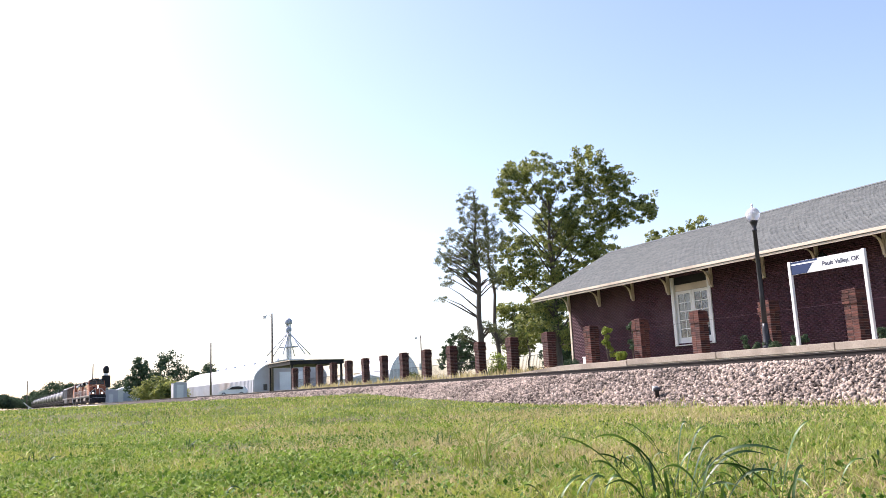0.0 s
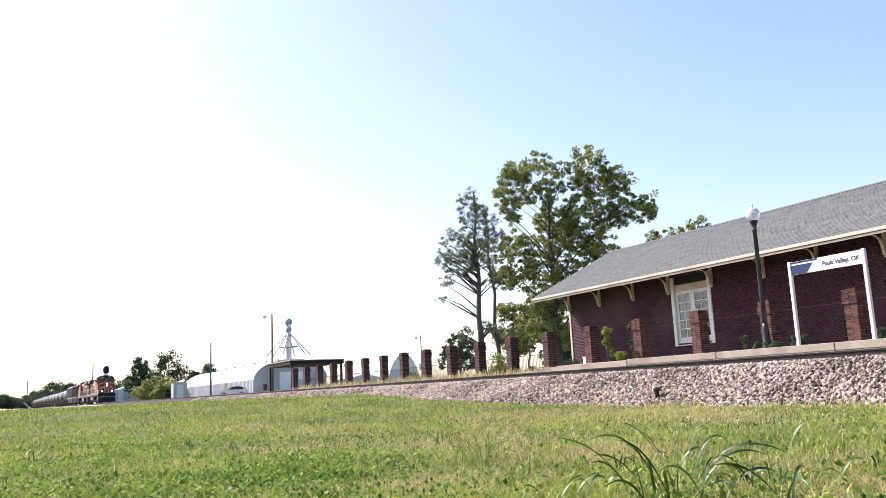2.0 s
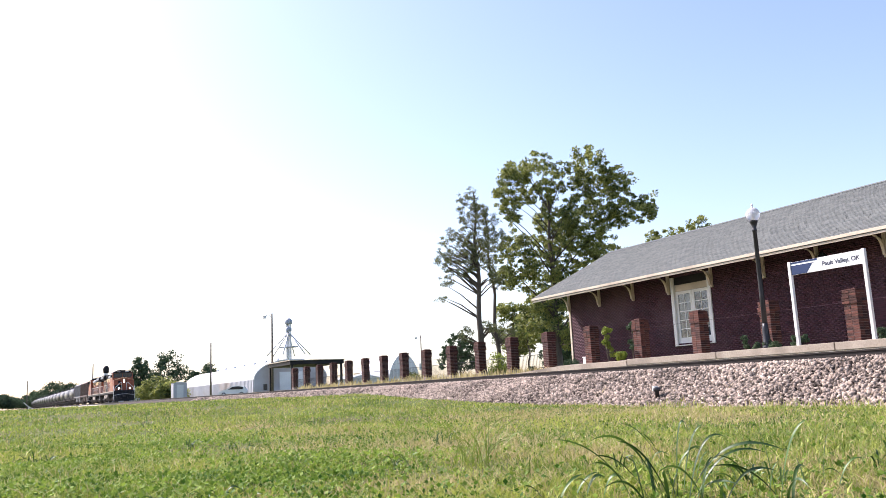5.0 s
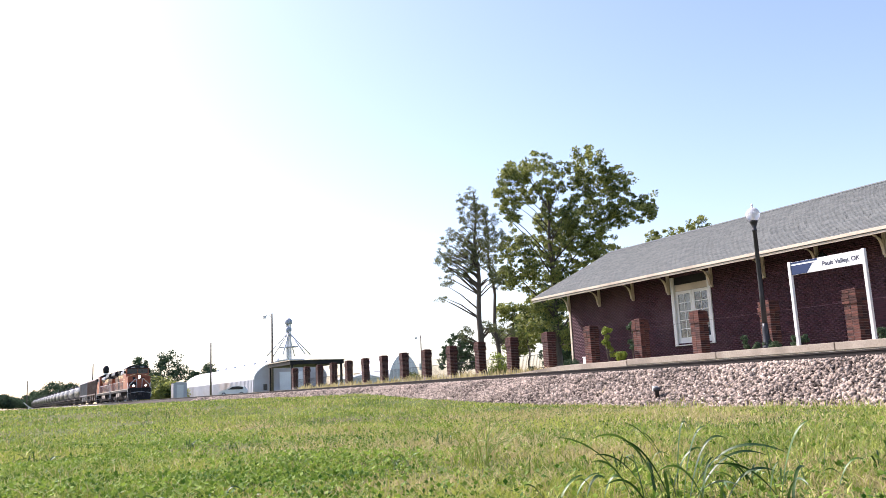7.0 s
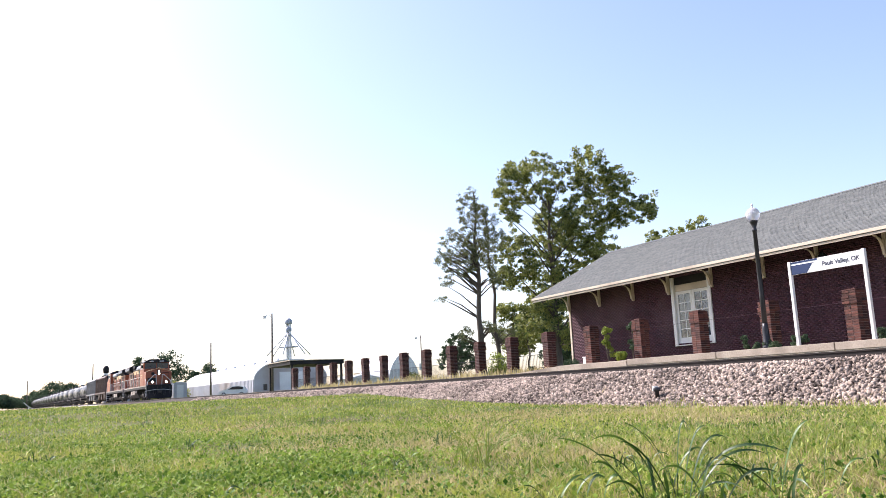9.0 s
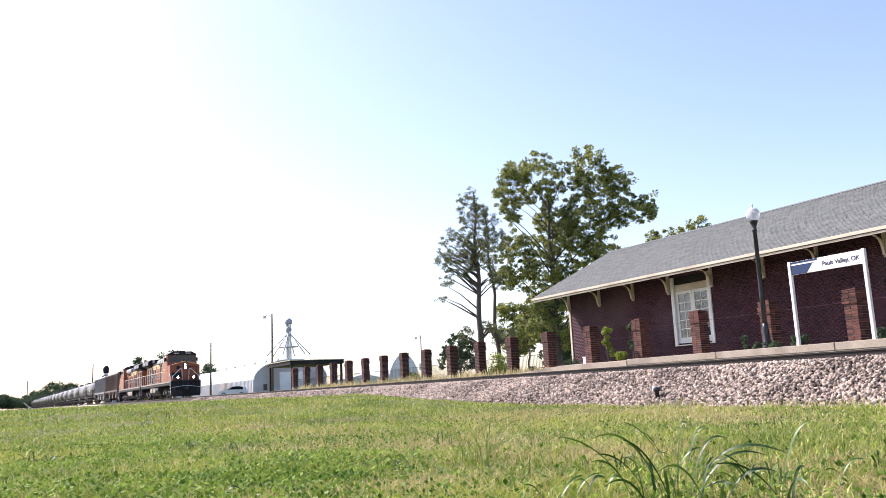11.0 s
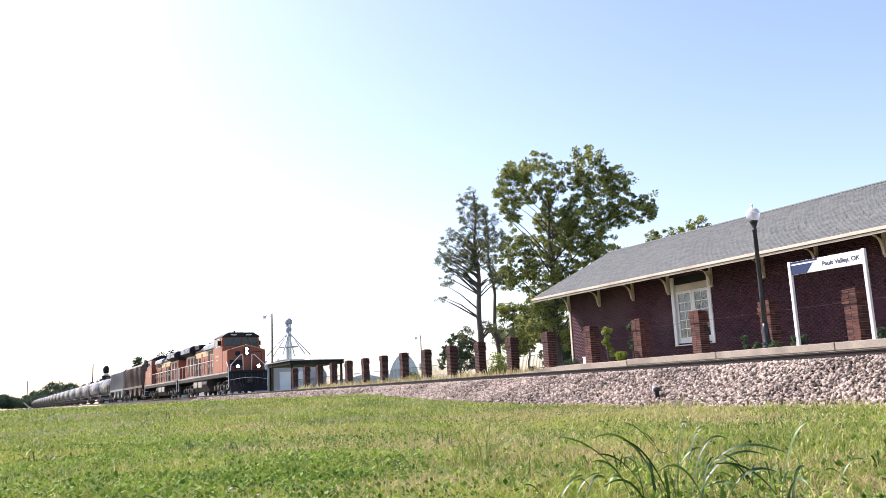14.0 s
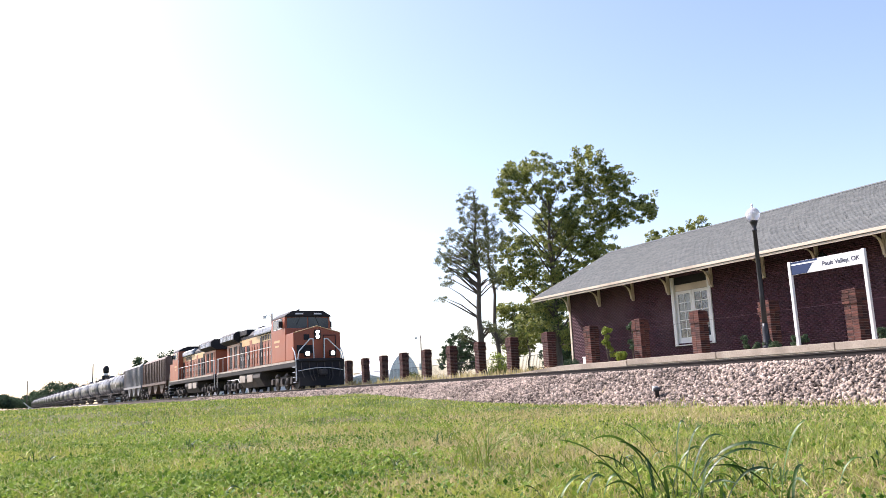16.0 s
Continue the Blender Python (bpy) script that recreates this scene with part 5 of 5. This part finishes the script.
# ---- far side of the lot ----
def build_warehouse():
    x0, x1, yc, hw, ze, zp = -215.0, -150.0, 47.5, 7.0, 3.0, 6.5
    e = thing("warehouse", pose(0, 0, 0), "long white steel warehouse with curved roof", "building")
    arc = [(yc + hw * math.cos(a), ze + (zp - ze) * math.sin(a)) for a in [math.pi * i / 16 for i in range(17)]]
    part("end_wall", prism([(yc + hw - 0.1, 0), *[(yc + (y - yc) * 0.985, z - 0.06) for y, z in arc], (yc - hw + 0.1, 0)], x1 - 0.3, x1), M_WALLG, e, "pale grey end wall")
    w = part("side_wall", box(x0, x1 - 0.31, yc - hw, yc - hw + 0.2, 0, ze), M_WALLG, e, "grey corrugated side wall")
    ribs = bmesh.new()
    for i in range(64):
        box(x0 + 0.5 + i, x0 + 0.62 + i, yc - hw - 0.06, yc - hw - 0.003, 0, ze - 0.05, 0, ribs)
    part("wall_ribs", ribs, M_WALLG, w)
    part("side_wall", box(x0, x1 - 0.31, yc + hw - 0.2, yc + hw, 0, ze), M_SHED, e)
    inner = [(yc + (y - yc) * 0.985, z - 0.15) for y, z in arc][::-1]
    part("roof", prism(arc + inner, x0 - 0.4, x1 - 0.32), M_SHED, e, "white curved metal roof with rust stains")
    part("trim", prism([(y, z + 0.05) for y, z in arc] + inner, x1 + 0.003, x1 + 0.25), M_SILVER, e)
    for i in range(7):
        xx = x0 + 6 + 8.5 * i
        part("roof_vent", tube((xx, yc, zp - 0.1), (xx, yc, zp + 0.55), 0.25, seg=10), M_SILVER, e)
    part("big_door", box(x1 + 0.003, x1 + 0.08, yc - 2.2, yc + 2.2, 0, 4.2), M_SILVER, e)
    part("window", box(x1 + 0.003, x1 + 0.06, yc - 5.2, yc - 4.5, 1.0, 2.1), M_CABGLASS, e)


build_warehouse()


def build_elevator(px, d, k, label):
    x, y = polar(px, d)
    e = thing("grain_elevator", pose(x, y, 0, 0, 0, 28), label, "grain elevator")
    H = 20.8 * k
    leg = bmesh.new()
    for s in (-0.5, 0.5):
        box(s * k - 0.22, s * k + 0.22, -0.3, 0.3, 0, H - 1.6 * k, 0, leg)
    part("leg_casing", leg, M_SILVER, e)
    part("head", lathe([(0.9 * k, H - 1.6 * k), (1.0 * k, H - 1.2 * k), (0.95 * k, H - 0.5 * k), (0.5 * k, H)], 16), M_RADGREY, e)
    part("distributor", lathe([(0.3, H - 4.2 * k), (0.8 * k, H - 3.4 * k), (0.8 * k, H - 2.6 * k), (0.3, H - 2.2 * k)], 14), M_RADGREY, e)
    for a in range(6):
        c, s = math.cos(a * 1.047), math.sin(a * 1.047)
        part("spout", pipe([(0, 0, H - 3.8 * k), (c * 6.0 * k, s * 6.0 * k, H - 10.0 * k)], 0.16, 7), M_SILVER, e)
    part("platform", box(-2.4 * k, 2.4 * k, -1.2, 1.2, H - 8.0 * k, H - 7.7 * k), M_RADGREY, e)
    for s in (-1, 1):
        part("bin", lathe([(3.6 * k, 0), (3.6 * k, 7.4 * k), (0.6 * k, 9.3 * k), (0.4 * k, 9.6 * k)], 28, at=(s * 4.0 * k, 1.0, 0)), M_SHED, e, "pale steel grain bin")


build_elevator(508, 230, 1.0, "tall steel grain elevator with sloping spouts and bins")


def build_leg_tower():
    x, y = polar(190, 330)
    e = thing("elevator_tower", pose(x, y, 0), "dark far elevator tower with round head", "tower")
    part("shaft", box(-0.7, 0.7, -0.7, 0.7, 0, 11.2, 0.05), M_SILVER, e)
    part("shoulder", box(-1.4, 1.4, -1.4, 1.4, 6.0, 10.4, 0.2), M_LBLACK, e)
    part("head", lathe([(0.6, 10.9), (1.0, 11.6), (1.1, 12.8), (0.8, 13.6), (0.3, 14.0)], 16), M_LBLACK, e, "dark round head")


build_leg_tower()


def build_shelter():
    e = thing("platform_shelter", pose(0, 0, 0), "open flat-roofed dark shelter on slim posts", "shelter")
    part("roof", box(-76.2, -69.3, 21.9, 26.8, 2.28, 2.62, 0.03), M_LBLACK, e, "dark flat roof")
    part("roof_sheet", box(-76.3, -69.2, 21.8, 26.9, 2.622, 2.68), M_CREAM, e)
    for x, y in ((-76, 22.1), (-69.5, 22.1), (-69.5, 26.6), (-76, 26.6)):
        part("post", box(x - 0.09, x + 0.09, y - 0.09, y + 0.09, 0.0, 2.28, 0.01), M_LBLACK, e)
    part("bench", box(-75, -70.5, 25.8, 26.3, 0.05, 0.5, 0.03), M_LBLACK, e)


build_shelter()


def utility_pole(px, d, h, r, label, arm=False, box_at=0, lamp=False):
    x, y = polar(px, d)
    e = thing("utility_pole", pose(x, y, 0), label, "pole", "utility poles")
    part("shaft", tube((0, 0, -0.1), (0, 0, h), r, r * 0.65, 9), M_WOODP, e)
    if arm:
        part("crossarm", box(-0.06, 0.06, -1.1, 1.1, h - 0.6, h - 0.48), M_WOODP, e)
    if box_at:
        part("meter_box", box(-0.25, 0.05, -0.35, 0.35, box_at, box_at + 0.8, 0.03), M_SILVER, e)
    if lamp:
        a = part("lamp_arm", pipe([(0, 0, h - 0.35), (-0.1, -0.35, h - 0.1), (-0.15, -0.55, h - 0.2)], 0.025, 6), M_SILVER, e)
        part("lamp_head", box(-0.3, 0.0, -0.8, -0.5, h - 0.45, h - 0.22, 0.04), M_SILVER, a)


utility_pole(479, 78, 7.25, 0.11, "slim grey light pole with small lamp head", lamp=True)
utility_pole(372, 112, 7.0, 0.13, "slim grey wooden utility pole by the lot")
utility_pole(738, 105, 6.5, 0.10, "grey utility pole with meter box", box_at=2.2, lamp=True)
utility_pole(167, 250, 11.0, 0.22, "grey wooden utility pole along the railway")
utility_pole(54, 400, 11.5, 0.25, "far grey wooden utility pole near the track")


def hut(px, d, w, h, label):
    x, y = polar(px, d)
    e = thing("equipment_hut", pose(x, y, 0), label, "hut")
    part("body", box(-w / 2, w / 2, -w / 2, w / 2, -0.1, h, 0.04), M_WALLG, e)
    part("roof", prism([(-w / 2 - 0.08, h), (0, h + 0.14), (w / 2 + 0.08, h)], -w / 2 - 0.1, w / 2 + 0.1), M_SILVER, e)
    part("door", box(w / 2 + 0.003, w / 2 + 0.05, -0.45, 0.45, 0, 2.0, 0.01), M_SILVER, e)


hut(317, 127, 1.9, 2.3, "small grey concrete equipment hut by the track")
hut(198, 205, 3.0, 3.0, "small pale equipment hut by the track")


def shed(px0, px1, d, h, label, curved=False):
    (x0, y0), (x1, y1) = polar(px0, d), polar(px1, d)
    w = math.hypot(x1 - x0, y1 - y0)
    e = thing("shed", pose((x0 + x1) / 2, (y0 + y1) / 2, 0), label, "building")
    if curved:
        arc = [(w / 2 * math.cos(math.pi * i / 14), h * math.sin(math.pi * i / 14)) for i in range(15)]
        part("shell", prism(arc, -14, 0), M_SILVER, e)
        for i in range(9):
            yy = -w / 2 + (i + 0.5) * w / 9
            part("rib", box(0.003, 0.06, yy - 0.05, yy + 0.05, 0, h * math.sqrt(max(0.02, 1 - (2 * yy / w) ** 2)) - 0.05), M_SHED, e)
    else:
        part("wall", box(-8, 0, -w / 2, w / 2, 0, h * 0.75), M_SILVER, e)
        part("roof", prism([(-w / 2 - 0.3, h * 0.75), (0, h), (w / 2 + 0.3, h * 0.75)], -8.3, 0.3), M_SHED, e)
        part("door", box(0.003, 0.08, -1.2, 1.2, 0, h * 0.6), M_RADGREY, e)


shed(676, 738, 150, 6.3, "pale ribbed hoop barn far behind the fence", True)
shed(205, 250, 290, 5.5, "low pale metal shed beyond the railway")
shed(608, 668, 140, 2.8, "low white shed far behind the fence")


def build_car():
    x, y = polar(411, 134)
    e = thing("parked_car", pose(x, y, 0.04, 0, 0, 250), "white parked hatchback car on the lot", "car")
    out = [(-2.1, 0.35), (-2.15, 0.85), (-2.0, 1.0), (-1.75, 1.45), (-0.9, 1.62), (0.1, 1.58), (1.0, 1.08), (1.9, 0.92), (2.15, 0.65), (2.15, 0.35)]
    bm = prism(out, -0.88, 0.88, axis="y")
    bmesh.ops.bevel(bm, geom=list(bm.edges), offset=0.05, segments=2, affect="EDGES")
    part("body", bm, M_CARW, e)
    for s in (-1, 1):
        part("side_window", prism([(-1.6, 1.05), (-1.5, 1.42), (-0.85, 1.52), (0.05, 1.48), (0.75, 1.07)], s * 0.885 - 0.012, s * 0.885 + 0.012, axis="y"), M_CABGLASS, e, "dark side windows")
        for xx in (-1.3, 1.35):
            w = part("wheel", lathe([(0.1, s * 0.8 - 0.11), (0.33, s * 0.8 - 0.1), (0.33, s * 0.8 + 0.1), (0.1, s * 0.8 + 0.11)], 18, "y", (xx, 0, 0.33)), M_RUBBER, e)
            part("rim", lathe([(0.05, s * 0.92 - 0.01), (0.2, s * 0.92 - 0.01), (0.2, s * 0.92 + 0.01), (0.05, s * 0.92 + 0.01)], 14, "y", (xx, 0, 0.33)), M_SILVER, w)
    part("windscreen", prism([(0.22, 1.50), (0.95, 1.10), (0.97, 1.12), (0.24, 1.53)], -0.75, 0.75, axis="y"), M_CABGLASS, e)


build_car()

tagged(link("gravel_road", prism([(11.0, -0.62), (11.2, -0.31), (13.0, -0.28), (13.4, -0.62)], -260, -112), M_DIRT), "pale gravel access strip beside the far track", "road", kind="structure")

x, y = polar(58, 120)
e = thing("crossing_barrier", pose(x, y, -0.55, 0, 0, 30), "white slanted barrier arm on a low rail by the crossing", "barrier")
part("post", tube((0, 0, -0.3), (0, 0, 0.45), 0.06, seg=8), M_WHITE, e)
part("arm", pipe([(-0.3, -0.55, 0.95), (0, 0, 0.35), (0.25, 0.5, 0.05)], 0.06, 6), M_WHITE, e)
part("low_rail", box(-0.06, 0.06, -3.6, 0.8, -0.1, 0.06, 0.02), M_SILVER, e)
# switch stand marker and small items on the bank
e = thing("marker_box", pose(-15.2, 13.75, -0.86), "small dark marker stub with white top in ballast", "track marker")
part("stub", lathe([(0.05, -0.06), (0.05, 0.14), (0.09, 0.15), (0.09, 0.22), (0.03, 0.25)], 12), M_BLACKM, e)
part("white_flag", box(-0.10, -0.02, -0.06, 0.06, 0.16, 0.27, 0.01), M_WHITE, e)
x, y = polar(1028, 34.5)
e = thing("utility_box", pose(x, y, 0.02), "small white utility box beside a brick post", "utility box")
part("body", box(-0.18, 0.18, -0.18, 0.18, 0.0, 0.55, 0.03), M_WHITE, e)
part("lid", box(-0.2, 0.2, -0.2, 0.2, 0.552, 0.60, 0.015), M_WHITE, e)
x, y = polar(965, 58)
e = thing("picnic_table", pose(x, y, 0.03, 0, 0, 20), "dark wooden picnic table under the trees", "table")
part("tabletop", box(-0.9, 0.9, -0.4, 0.4, 0.72, 0.77, 0.01), M_TIE, e)
for s in (-1, 1):
    part("bench", box(-0.9, 0.9, s * 0.75 - 0.13, s * 0.75 + 0.13, 0.42, 0.46, 0.01), M_TIE, e)
    part("leg", pipe([(s * 0.6, -0.75, 0.0), (s * 0.6, -0.25, 0.72), (s * 0.6, 0.25, 0.72), (s * 0.6, 0.75, 0.0)], 0.04, 6), M_TIE, e)

motions()
